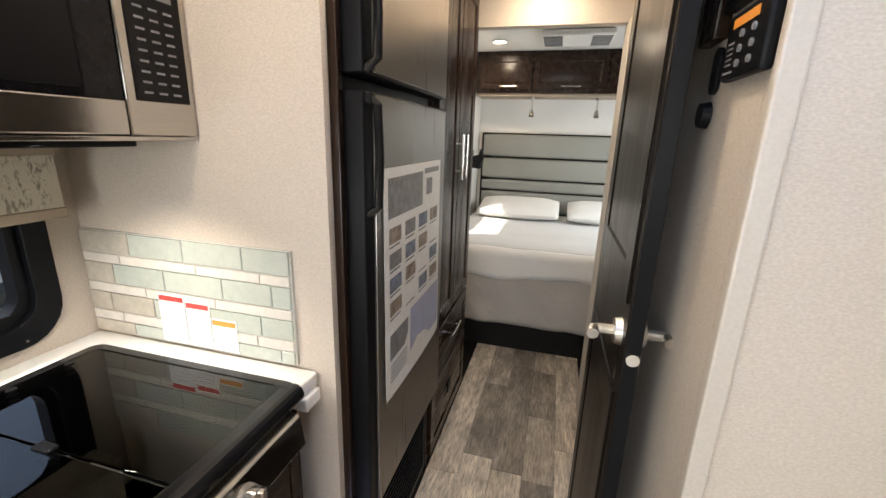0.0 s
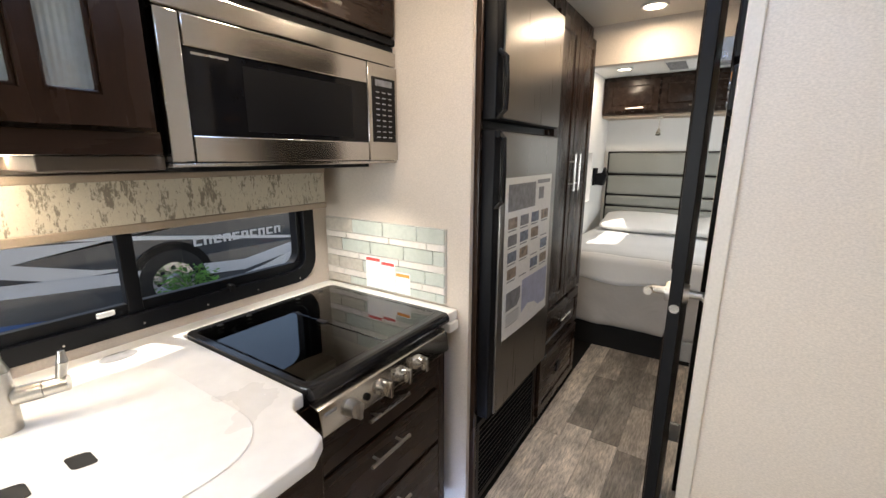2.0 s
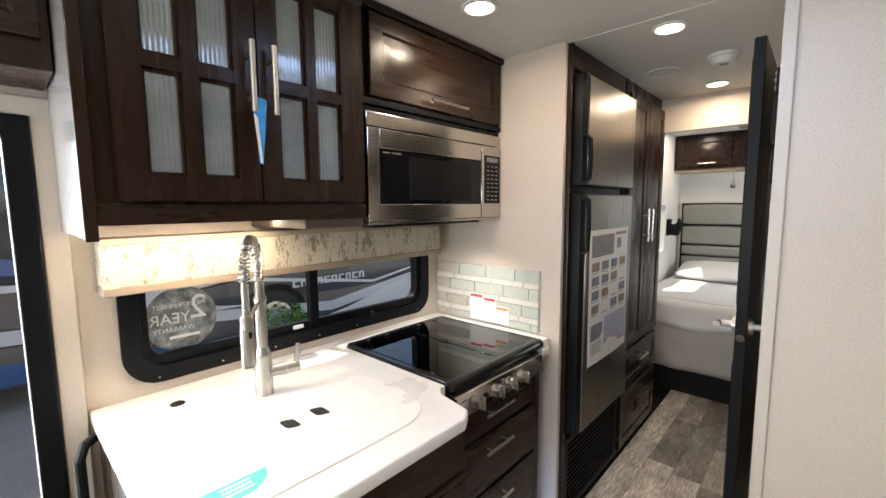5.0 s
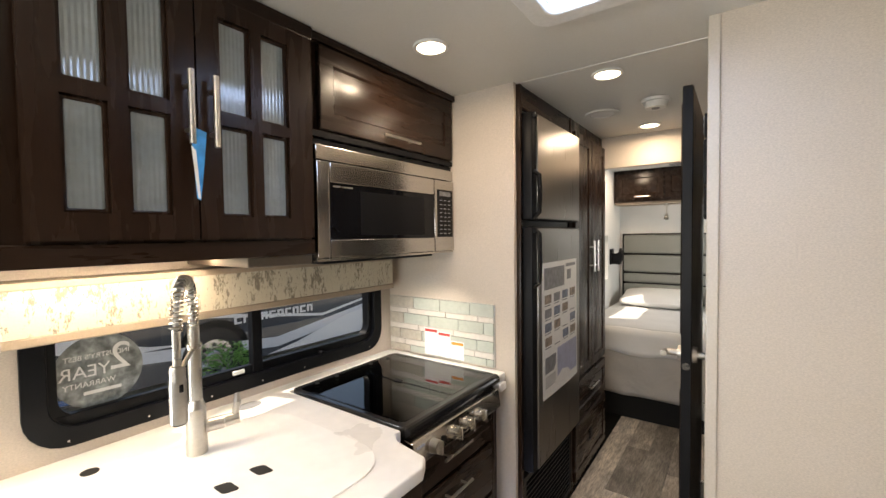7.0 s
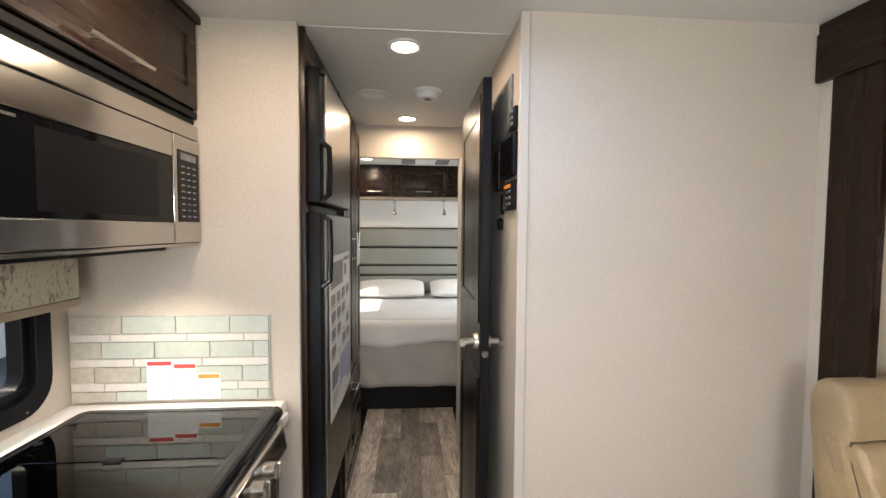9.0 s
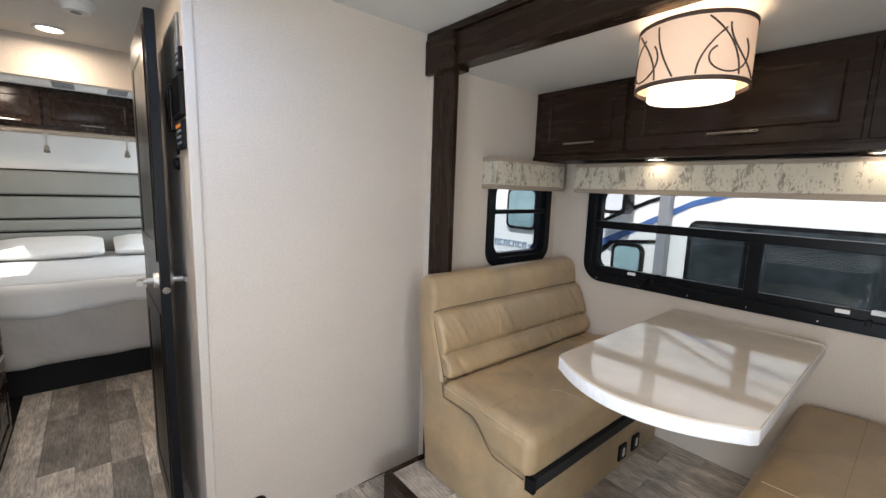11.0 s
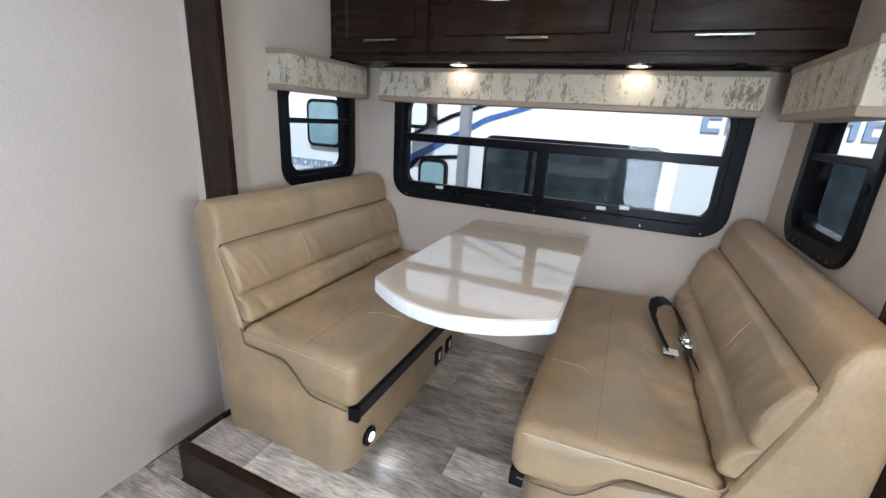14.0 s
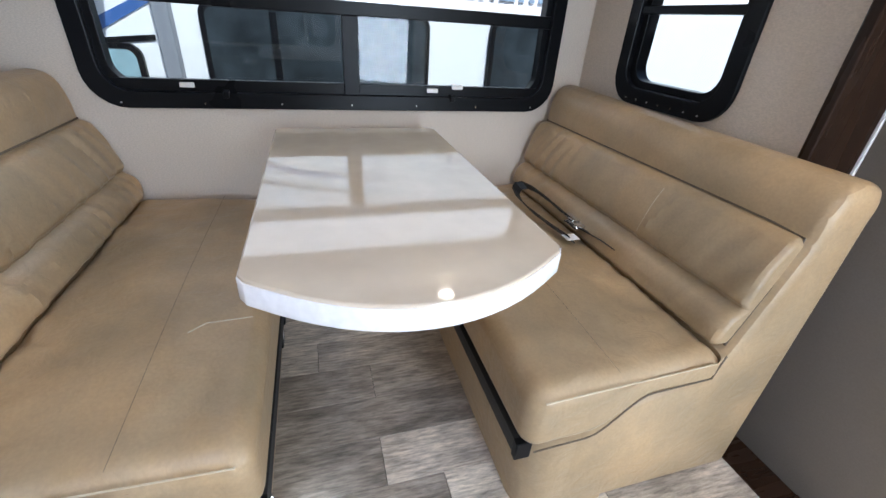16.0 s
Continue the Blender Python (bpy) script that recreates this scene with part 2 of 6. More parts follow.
def fabric_mat():
    """Cream cloth with dark birch-bark flecks."""
    m = mat("bark_fabric", (0.56, 0.51, 0.41), 0.8, var=0.05, fine=300, bump=0.25)
    n, l = nodes_of(m)
    b = n["Principled BSDF"]
    src = b.inputs["Base Color"].links[0].from_socket
    geo = n.new("ShaderNodeNewGeometry")
    mp = n.new("ShaderNodeMapping")
    mp.inputs["Scale"].default_value = (1.0, 1.0, 0.40)
    l.new(geo.outputs["Position"], mp.inputs[0])
    big = n.new("ShaderNodeTexNoise")
    big.inputs["Scale"].default_value, big.inputs["Detail"].default_value = 26, 2
    small = n.new("ShaderNodeTexNoise")
    small.inputs["Scale"].default_value, small.inputs["Detail"].default_value, small.inputs["Roughness"].default_value = 130, 5, 0.75
    l.new(mp.outputs[0], big.inputs["Vector"])
    l.new(mp.outputs[0], small.inputs["Vector"])
    ad = n.new("ShaderNodeMath")
    ad.operation = "MULTIPLY_ADD"
    ad.inputs[1].default_value = 0.55
    l.new(big.outputs[0], ad.inputs[0])
    l.new(small.outputs[0], ad.inputs[2])
    rp = n.new("ShaderNodeMapRange")
    rp.inputs[1].default_value, rp.inputs[2].default_value, rp.inputs[4].default_value = 0.80, 0.885, 0.85
    l.new(ad.outputs[0], rp.inputs[0])
    mx = n.new("ShaderNodeMix")
    mx.data_type = "RGBA"
    mx.inputs[7].default_value = (0.17, 0.145, 0.11, 1)
    l.new(rp.outputs[0], mx.inputs[0])
    l.new(src, mx.inputs[6])
    l.new(mx.outputs[2], b.inputs["Base Color"])
    return m


def plank_mat():
    """Weathered grey-brown boards: tone by board, streaks along y."""
    m = bpy.data.materials.new("weathered_plank")
    m.use_nodes = True
    n, l = nodes_of(m)
    b = n["Principled BSDF"]
    info = n.new("ShaderNodeObjectInfo")
    rp = n.new("ShaderNodeValToRGB")
    e = rp.color_ramp.elements
    e[0].position, e[0].color = 0.0, (0.22, 0.19, 0.16, 1)
    e[1].position, e[1].color = 1.0, (0.68, 0.61, 0.52, 1)
    for p, c in ((0.35, (0.40, 0.345, 0.29, 1)), (0.7, (0.54, 0.47, 0.395, 1))):
        k = e.new(p)
        k.color = c
    l.new(info.outputs["Random"], rp.inputs[0])
    geo = n.new("ShaderNodeNewGeometry")
    off = n.new("ShaderNodeVectorMath")
    off.operation = "ADD"
    sc = n.new("ShaderNodeVectorMath")
    sc.operation = "SCALE"
    sc.inputs[0].default_value = (7.0, 13.0, 3.0)
    l.new(info.outputs["Random"], sc.inputs["Scale"])
    l.new(geo.outputs["Position"], off.inputs[0])
    l.new(sc.outputs[0], off.inputs[1])
    mp = n.new("ShaderNodeMapping")
    mp.inputs["Scale"].default_value = (1, 0.13, 1)
    l.new(off.outputs[0], mp.inputs[0])
    gr = n.new("ShaderNodeTexNoise")
    gr.inputs["Scale"].default_value, gr.inputs["Detail"].default_value, gr.inputs["Roughness"].default_value = 120, 7, 0.7
    l.new(mp.outputs[0], gr.inputs["Vector"])
    mp2 = n.new("ShaderNodeMapping")
    mp2.inputs["Scale"].default_value = (1, 0.35, 1)
    l.new(off.outputs[0], mp2.inputs[0])
    bl = n.new("ShaderNodeTexNoise")
    bl.inputs["Scale"].default_value, bl.inputs["Detail"].default_value = 14, 4
    l.new(mp2.outputs[0], bl.inputs["Vector"])
    g1 = n.new("ShaderNodeMapRange")
    g1.inputs[1].default_value, g1.inputs[2].default_value, g1.inputs[3].default_value, g1.inputs[4].default_value = 0.32, 0.66, 0.45, 1.45
    l.new(gr.outputs[0], g1.inputs[0])
    g2 = n.new("ShaderNodeMapRange")
    g2.inputs[1].default_value, g2.inputs[2].default_value, g2.inputs[3].default_value, g2.inputs[4].default_value = 0.3, 0.7, 0.62, 1.35
    l.new(bl.outputs[0], g2.inputs[0])
    mu = n.new("ShaderNodeMath")
    mu.operation = "MULTIPLY"
    l.new(g1.outputs[0], mu.inputs[0])
    l.new(g2.outputs[0], mu.inputs[1])
    vm = n.new("ShaderNodeVectorMath")
    vm.operation = "SCALE"
    l.new(rp.outputs[0], vm.inputs[0])
    l.new(mu.outputs[0], vm.inputs["Scale"])
    l.new(vm.outputs[0], b.inputs["Base Color"])
    b.inputs["Roughness"].default_value = 0.42
    bp = n.new("ShaderNodeBump")
    bp.inputs["Strength"].default_value, bp.inputs["Distance"].default_value = 0.2, 0.0008
    l.new(gr.outputs[0], bp.inputs["Height"])
    l.new(bp.outputs[0], b.inputs["Normal"])
    return m


def reeded_mat():
    """Frosted reeded cabinet glass."""
    m = mat("reeded_glass", (0.20, 0.235, 0.25), 0.08, var=0.10, vs=12, bump=0, spec=0.9, coat=1.0)
    n, l = nodes_of(m)
    b = n["Principled BSDF"]
    geo = n.new("ShaderNodeNewGeometry")
    wv = n.new("ShaderNodeTexWave")
    wv.bands_direction = "Y"
    wv.inputs["Scale"].default_value = 30
    l.new(geo.outputs["Position"], wv.inputs["Vector"])
    bp = n.new("ShaderNodeBump")
    bp.inputs["Strength"].default_value, bp.inputs["Distance"].default_value = 0.26, 0.004
    l.new(wv.outputs[1], bp.inputs["Height"])
    l.new(bp.outputs[0], b.inputs["Normal"])
    return m


def creased(m, scale, dist, strength):
    """Adds broad soft creases below the grain of a leather."""
    n, l = nodes_of(m)
    b = n["Principled BSDF"]
    fine = b.inputs["Normal"].links[0].from_node
    geo = n.new("ShaderNodeNewGeometry")
    wob = n.new("ShaderNodeTexNoise")
    wob.inputs["Scale"].default_value, wob.inputs["Detail"].default_value, wob.inputs["Distortion"].default_value = scale, 5, 1.2
    l.new(geo.outputs["Position"], wob.inputs["Vector"])
    bp = n.new("ShaderNodeBump")
    bp.inputs["Strength"].default_value, bp.inputs["Distance"].default_value = strength, dist
    l.new(wob.outputs[0], bp.inputs["Height"])
    l.new(bp.outputs[0], fine.inputs["Normal"])


def mottled(m, scale, low, high):
    """Tints the base colour between two tones in soft noise patches."""
    n, l = nodes_of(m)
    b = n["Principled BSDF"]
    src = b.inputs["Base Color"].links[0].from_socket
    geo = n.new("ShaderNodeNewGeometry")
    nz = n.new("ShaderNodeTexNoise")
    nz.inputs["Scale"].default_value, nz.inputs["Detail"].default_value, nz.inputs["Roughness"].default_value = scale, 6, 0.6
    l.new(geo.outputs["Position"], nz.inputs["Vector"])
    rp = n.new("ShaderNodeValToRGB")
    e = rp.color_ramp.elements
    e[0].position, e[0].color = 0.36, (*low, 1)
    e[1].position, e[1].color = 0.64, (*high, 1)
    l.new(nz.outputs[0], rp.inputs[0])
    mu = n.new("ShaderNodeVectorMath")
    mu.operation = "MULTIPLY"
    l.new(src, mu.inputs[0])
    l.new(rp.outputs[0], mu.inputs[1])
    l.new(mu.outputs[0], b.inputs["Base Color"])


mottled(M_LEATHER, 3.2, (0.86, 0.86, 0.855), (1.14, 1.05, 0.94))
creased(M_LEATHER, 16, 0.006, 0.5)
creased(M_SKIRT, 6, 0.012, 0.5)
creased(M_SHEET, 5, 0.012, 0.4)
M_FABRIC = fabric_mat()
M_PLANK = plank_mat()
M_REED = reeded_mat()

# ---- building helpers ----
ORIGIN = {}


def box(bm, x0, x1, y0, y1, z0, z1, bev=0.0, seg=2):
    vs = [bm.verts.new((x, y, z)) for x in (x0, x1) for y in (y0, y1) for z in (z0, z1)]
    a, b, c, d, e, f, g, h = vs
    fs = [bm.faces.new(q) for q in ((a, b, d, c), (e, g, h, f), (a, e, f, b), (c, d, h, g), (a, c, g, e), (b, f, h, d))]
    if bev:
        es = list({ed for fc in fs for ed in fc.edges})
        bmesh.ops.bevel(bm, geom=es, offset=bev, segments=seg, affect="EDGES", profile=0.5)
    return bm


def bx(x0, x1, y0, y1, z0, z1, bev=0.0, seg=2):
    return box(bmesh.new(), x0, x1, y0, y1, z0, z1, bev, seg)


def cyl(bm, p0, p1, r0, r1=None, n=20):
    p0, p1 = Vector(p0), Vector(p1)
    d = p1 - p0
    m = Matrix.Translation((p0 + p1) / 2) @ d.to_track_quat("Z", "Y").to_matrix().to_4x4()
    bmesh.ops.create_cone(bm, cap_ends=True, segments=n, radius1=r0, radius2=r0 if r1 is None else r1, depth=d.length, matrix=m)
    return bm


def cy(p0, p1, r0, r1=None, n=20):
    return cyl(bmesh.new(), p0, p1, r0, r1, n)


def tube(bm, pts, r, n=10):
    """A round tube along a list of points."""
    pts = [Vector(p) for p in pts]
    rings = []
    up = Vector((0.13, 0.21, 0.97)).normalized()
    for i, p in enumerate(pts):
        t = (pts[min(i + 1, len(pts) - 1)] - pts[max(i - 1, 0)]).normalized()
        s = t.cross(up)
        s = s.normalized() if s.length > 1e-4 else Vector((1, 0, 0))
        w = s.cross(t).normalized()
        up = w
        rings.append([bm.verts.new(p + r * (math.cos(2 * math.pi * k / n) * s + math.sin(2 * math.pi * k / n) * w)) for k in range(n)])
    for a, b in zip(rings, rings[1:]):
        for k in range(n):
            bm.faces.new((a[k], a[(k + 1) % n], b[(k + 1) % n], b[k]))
    bm.faces.new(rings[0][::-1])
    bm.faces.new(rings[-1])
    return bm


def prism(pts, axis, a0, a1, bev=0.0, seg=2):
    """A polygon in the plane across the axis, drawn out from a0 to a1."""
    bm = bmesh.new()

    def at(p, a):
        return {"x": (a, p[0], p[1]), "y": (p[0], a, p[1]), "z": (p[0], p[1], a)}[axis]
    A = [bm.verts.new(at(p, a0)) for p in pts]
    B = [bm.verts.new(at(p, a1)) for p in pts]
    k = len(pts)
    bm.faces.new(A)
    bm.faces.new(B[::-1])
    for i in range(k):
        bm.faces.new((A[i], B[i], B[(i + 1) % k], A[(i + 1) % k]))
    bmesh.ops.recalc_face_normals(bm, faces=bm.faces)
    if bev:
        bmesh.ops.bevel(bm, geom=list(bm.edges), offset=bev, segments=seg, affect="EDGES", profile=0.5)
    return bm


def rounded(u0, u1, v0, v1, r, n=6):
    """Outline of a rectangle with round corners."""
    out = []
    for cu, cv, a0 in ((u1 - r, v1 - r, 0), (u0 + r, v1 - r, 90), (u0 + r, v0 + r, 180), (u1 - r, v0 + r, 270)):
        for k in range(n + 1):
            a = radians(a0 + 90 * k / n)
            out.append((cu + r * math.cos(a), cv + r * math.sin(a)))
    return out


def ring(outer, inner, axis, a0, a1, bev=0.0):
    """A frame between two outlines of equal count, drawn out from a0 to a1."""
    bm = bmesh.new()

    def at(p, a):
        return {"x": (a, p[0], p[1]), "y": (p[0], a, p[1]), "z": (p[0], p[1], a)}[axis]
    O0, O1 = [bm.verts.new(at(p, a0)) for p in outer], [bm.verts.new(at(p, a1)) for p in outer]
    I0, I1 = [bm.verts.new(at(p, a0)) for p in inner], [bm.verts.new(at(p, a1)) for p in inner]
    k = len(outer)
    for i in range(k):
        j = (i + 1) % k
        for q in ((O0[i], O0[j], I0[j], I0[i]), (O1[i], I1[i], I1[j], O1[j]), (O0[i], O1[i], O1[j], O0[j]), (I0[i], I0[j], I1[j], I1[i])):
            bm.faces.new(q)
    bmesh.ops.recalc_face_normals(bm, faces=bm.faces)
    if bev:
        es = [e for e in bm.edges if len(e.link_faces) == 2 and e.calc_face_angle(0) > 1.0]
        bmesh.ops.bevel(bm, geom=es, offset=bev, segments=2, affect="EDGES", profile=0.5)
    return bm


def mesh_of(name, bm, material, smooth=True):
    bmesh.ops.recalc_face_normals(bm, faces=bm.faces)
    me = bpy.data.meshes.new(name)
    if smooth:
        for f in bm.faces:
            f.smooth = True
        for e in bm.edges:
            if len(e.link_faces) == 2 and e.calc_face_angle(0) > 0.36:
                e.smooth = False
    bm.to_mesh(me)
    bm.free()
    me.materials.append(material)
    return me


def thing(name, at, label, category, group=""):
    ob = new(name)
    ob.empty_display_size = 0.05
    ob.location = at
    ORIGIN[ob.name] = Vector(at)
    return tagged(ob, label, category, group)


def part(name, bm, material, parent, label=""):
    """One mesh under a thing or under a part; bm is in world places."""
    o = ORIGIN[parent.name]
    bmesh.ops.translate(bm, verts=bm.verts, vec=-o)
    ob = new(name, mesh_of(name, bm, material))
    ob.parent = parent
    ORIGIN[ob.name] = o
    return tagged(ob, label)


def single(name, bm, material, label, category, group="", kind=""):
    """A thing of one mesh, with its origin at its base."""
    lo = Vector([min(v.co[i] for v in bm.verts) for i in range(3)])
    hi = Vector([max(v.co[i] for v in bm.verts) for i in range(3)])
    o = Vector(((lo.x + hi.x) / 2, (lo.y + hi.y) / 2, lo.z))
    bmesh.ops.translate(bm, verts=bm.verts, vec=-o)
    ob = new(name, mesh_of(name, bm, material))
    ob.location = o
    ORIGIN[ob.name] = o
    return tagged(ob, label, category, group, kind)


def structure(name, bm, material, label):
    ob = new(name, mesh_of(name, bm, material))
    ORIGIN[ob.name] = Vector((0, 0, 0))
    return tagged(ob, label, name.split("_")[0], "", "structure")


def pull(parent, p0, p1, out, r=0.0055, stand=0.028):
    """Bar handle from p0 to p1 on two posts; out is the way off the door."""
    p0, p1, out = Vector(p0), Vector(p1), Vector(out)
    bm = cy(p0 + out * stand, p1 + out * stand, r, n=12)
    for f in (0.2, 0.8):
        q = p0.lerp(p1, f)
        cyl(bm, q - out * 0.001, q + out * stand, r * 0.8, n=10)
    return part("handle", bm, M_NICKEL, parent, "brushed nickel bar handle")


def frame_panel(u0, u1, v0, v1, axis, face, depth, rail, sgn, rise=0.006):
    """Cabinet door with frame, recessed bevel and raised field, facing sgn along the axis ('x' or 'y'); (u, v) = other level axis, z."""
    bm = bmesh.new()

    def lay(inset, off):
        a = face + sgn * off
        pts = [(u0 + inset, v0 + inset), (u1 - inset, v0 + inset), (u1 - inset, v1 - inset), (u0 + inset, v1 - inset)]
        return [bm.verts.new((a, u, v) if axis == "x" else (u, a, v)) for u, v in pts]
    rows = [lay(0, 0), lay(0, depth - 0.003), lay(0.003, depth), lay(rail, depth), lay(rail + 0.008, depth - rise),
            lay(rail + 0.016, depth - rise), lay(rail + 0.04, depth - 0.001)]
    for a, b in zip(rows, rows[1:]):
        for i in range(4):
            bm.faces.new((a[i], a[(i + 1) % 4], b[(i + 1) % 4], b[i]))
    bm.faces.new(rows[0])
    bm.faces.new(rows[-1])
    return bm


# ---- large structure ----
def grid_solid(x0, x1, ys, zs, open_at):
    """One closed slab between x0 and x1 with its openings left out."""
    bm = bmesh.new()
    F = [[bm.verts.new((x1, y, z)) for z in zs] for y in ys]
    B = [[bm.verts.new((x0, y, z)) for z in zs] for y in ys]
    P, Q = len(ys) - 1, len(zs) - 1

    def full(p, q):
        return 0 <= p < P and 0 <= q < Q and not open_at((ys[p] + ys[p + 1]) / 2, (zs[q] + zs[q + 1]) / 2)
    for p in range(P):
        for q in range(Q):
            if full(p, q):
                bm.faces.new((F[p][q], F[p + 1][q], F[p + 1][q + 1], F[p][q + 1]))
                bm.faces.new((B[p][q], B[p][q + 1], B[p + 1][q + 1], B[p + 1][q]))
                for dp, dq, e, g in ((-1, 0, (p, q), (p, q + 1)), (1, 0, (p + 1, q), (p + 1, q + 1)), (0, -1, (p, q), (p + 1, q)), (0, 1, (p, q + 1), (p + 1, q + 1))):
                    if not full(p + dp, q + dq):
                        bm.faces.new((F[e[0]][e[1]], F[g[0]][g[1]], B[g[0]][g[1]], B[e[0]][e[1]]))
    bmesh.ops.delete(bm, geom=[v for v in bm.verts if not v.link_faces], context="VERTS")
    return bm


def wall_x(name, x0, x1, y0, y1, z0, z1, holes, material, label):
    """Wall across x with rectangular openings (ya, yb, za, zb) in it."""
    ys = sorted({y0, y1, *[h[0] for h in holes], *[h[1] for h in holes]})
    zs = sorted({z0, z1, *[h[2] for h in holes], *[h[3] for h in holes]})
    ys, zs = [y for y in ys if y0 <= y <= y1], [z for z in zs if z0 <= z <= z1]

    def open_at(y, z):
        return any(h[0] < y < h[1] and h[2] < z < h[3] for h in holes)
    bm = grid_solid(x0, x1, ys, zs, open_at)
    return structure(name, bm, material, label)


def wall_y(name, y0, y1, x0, x1, z0, z1, holes, material, label):
    ob = wall_x(name, y0, y1, x0, x1, z0, z1, holes, material, label)
    for v in ob.data.vertices:
        v.co.x, v.co.y = v.co.y, v.co.x
    ob.data.flip_normals()
    return ob


XL = -0.70          # kitchen window wall
XB = 2.70           # back of the slide-out
YL, YR = 1.116, -0.88   # its two ends
SC = 1.975          # its ceiling
ZS = 0.15           # its floor

KW = (-0.045, 1.215, 0.945, 1.30)     # kitchen window opening y, z
CW = (-0.72, 0.855, 0.955, 1.50)      # dinette window
LW = (2.112, 2.605, 1.032, 1.50)      # small windows
RW = (1.995, 2.437, 1.052, 1.50)
ED = (-0.915, -0.235, -0.02, 1.70)      # entry door

wall_x("wall_left", XL - 0.06, XL, -2.7, 1.325, -0.02, CEIL, [KW, ED], M_WALL, "beige textured vinyl wall with kitchen window and entry door")
wall_y("wall_partition", 1.325, 1.348, XL, 0.026, 0.0, CEIL, [], M_WALL, "beige vinyl partition between cooktop and refrigerator")
wall_y("wall_bath_front", 1.195, 1.235, 0.737, 1.745, 0.0, CEIL, [], M_WALL, "plain beige vinyl bathroom wall")
wall_x("wall_bath_side", 0.737, 0.777, 1.236, 2.75, 0.0, CEIL, [(1.98, 2.53, -0.01, 1.985)], M_WALL, "beige wall with bathroom doorway")
wall_y("wall_soffit", 2.66, 2.72, 0.04, 0.736, 1.925, CEIL, [], M_WALL, "beige header above the bedroom opening")
# its opening is out of view, added only to hold the bed's fill lamp
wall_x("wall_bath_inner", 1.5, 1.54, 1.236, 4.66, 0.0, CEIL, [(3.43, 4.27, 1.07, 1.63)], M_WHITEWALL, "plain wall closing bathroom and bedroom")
wall_x("wall_bedroom_left", -0.34, -0.27, 2.72, 4.62, 0.0, CEIL, [(3.35, 4.10, 1.02, 1.46)], M_WHITEWALL, "off-white bedroom side wall with window opening")
wall_y("wall_bedroom_back", 4.62, 4.68, -0.34, 1.54, 0.0, CEIL, [], M_WHITEWALL, "off-white bedroom wall behind the headboard")
wall_y("wall_wardrobe_back", 2.72, 2.75, XL, -0.27, 0.0, CEIL, [], M_WHITEWALL, "plain wall behind the pantry")
wall_x("wall_left_rear", XL - 0.06, XL, 1.325, 2.75, 0.0, CEIL, [], M_WALL, "beige wall behind the refrigerator")
wall_y("wall_cab", -2.76, -2.70, XL - 0.06, 1.80, 0.0, CEIL, [(-0.55, 1.55, 0.95, 1.75)], M_WALL, "wall closing the cab with the windscreen opening")
wall_x("wall_right_front", 1.735, 1.80, -2.70, -1.02, 0.0, CEIL, [], M_PANEL, "grey-brown panel between slide-out and cab")
wall_y("wall_cab_stub", -1.075, -1.041, 1.18, 1.715, 0.0, CEIL, [], M_PANEL, "taupe vinyl wall stub beside the slide-out and cab")
wall_y("wall_slide_left", YL, YL + 0.05, 1.745, XB + 0.05, ZS, SC, [LW], M_WALL, "beige slide-out end wall with small window")
wall_y("wall_slide_right", YR - 0.05, YR, 1.745, XB + 0.05, ZS, SC, [RW], M_WALL, "beige slide-out end wall with small window")
wall_x("wall_slide_back", XB, XB + 0.05, YR, YL, ZS, SC, [CW], M_WALL, "beige slide-out rear wall with wide window")

VENT = (0.37, 0.79, 0.44, 0.86)      # roof vent opening x, y
bm = grid_solid(CEIL, CEIL + 0.05, [XL - 0.06, VENT[0], VENT[1], 1.80], [-2.76, VENT[2], VENT[3], 4.68],
                lambda x, y: VENT[0] < x < VENT[1] and VENT[2] < y < VENT[3])
for v in bm.verts:
    v.co = Vector((v.co.y, v.co.z, v.co.x))
box(bm, 0.04, 0.736, 1.349, 1.353, CEIL - 0.003, CEIL)
structure("ceiling", bm, M_CEIL, "off-white vinyl ceiling with a seam strip")
structure("ceiling_slide", bx(1.80, XB + 0.05, YR - 0.05, YL + 0.05, SC, SC + 0.05), M_CEIL, "off-white slide-out ceiling")

floor = structure("floor", bx(XL - 0.06, 1.80, -2.76, 4.68, -0.06, -0.006), M_TOE, "weathered grey-brown plank vinyl floor")
slide_floor = structure("floor_slide", bx(1.40, XB + 0.05, YR, 1.0, 0.02, ZS - 0.006), M_TOE, "raised slide-out floor with plank vinyl")
bm = bx(1.385, 1.40, -0.99, 1.0, -0.004, ZS + 0.004, 0.003)
box(bm, 1.40, 1.745, 1.0, 1.02, -0.004, ZS + 0.004, 0.003)
box(bm, 1.382, 1.425, -0.99, 1.0, ZS + 0.0, ZS + 0.008, 0.003)
box(bm, 1.40, 1.745, -0.99, YR - 0.001, -0.004, ZS + 0.004, 0.003)
structure("trim_step", bm, M_WOODH, "dark step edge of the slide-out floor")

# dark fascia round the slide-out opening
structure("trim_seal", bx(1.722, 1.744, 1.152, 1.194, 0.0, 1.955, 0.003), M_TRIM, "pale edge strip at the wall end")
bm = bx(1.718, 1.744, 1.0, 1.15, 0.0, 1.955, 0.004)
structure("trim_post_left", bm, M_WOOD, "dark wooden post beside the slide-out")
structure("trim_post_right", bx(1.718, 1.744, -1.03, -0.86, 0.0, 1.955, 0.004), M_WOOD, "dark wooden post beside the slide-out")
bm = bx(1.718, 1.80, -1.03, 1.15, 1.957, 2.095, 0.004)
box(bm, 1.708, 1.80, -1.03, 1.194, 2.097, 2.128, 0.004)
box(bm, 1.70, 1.80, 0.995, 1.193, 1.94, 2.095, 0.005)
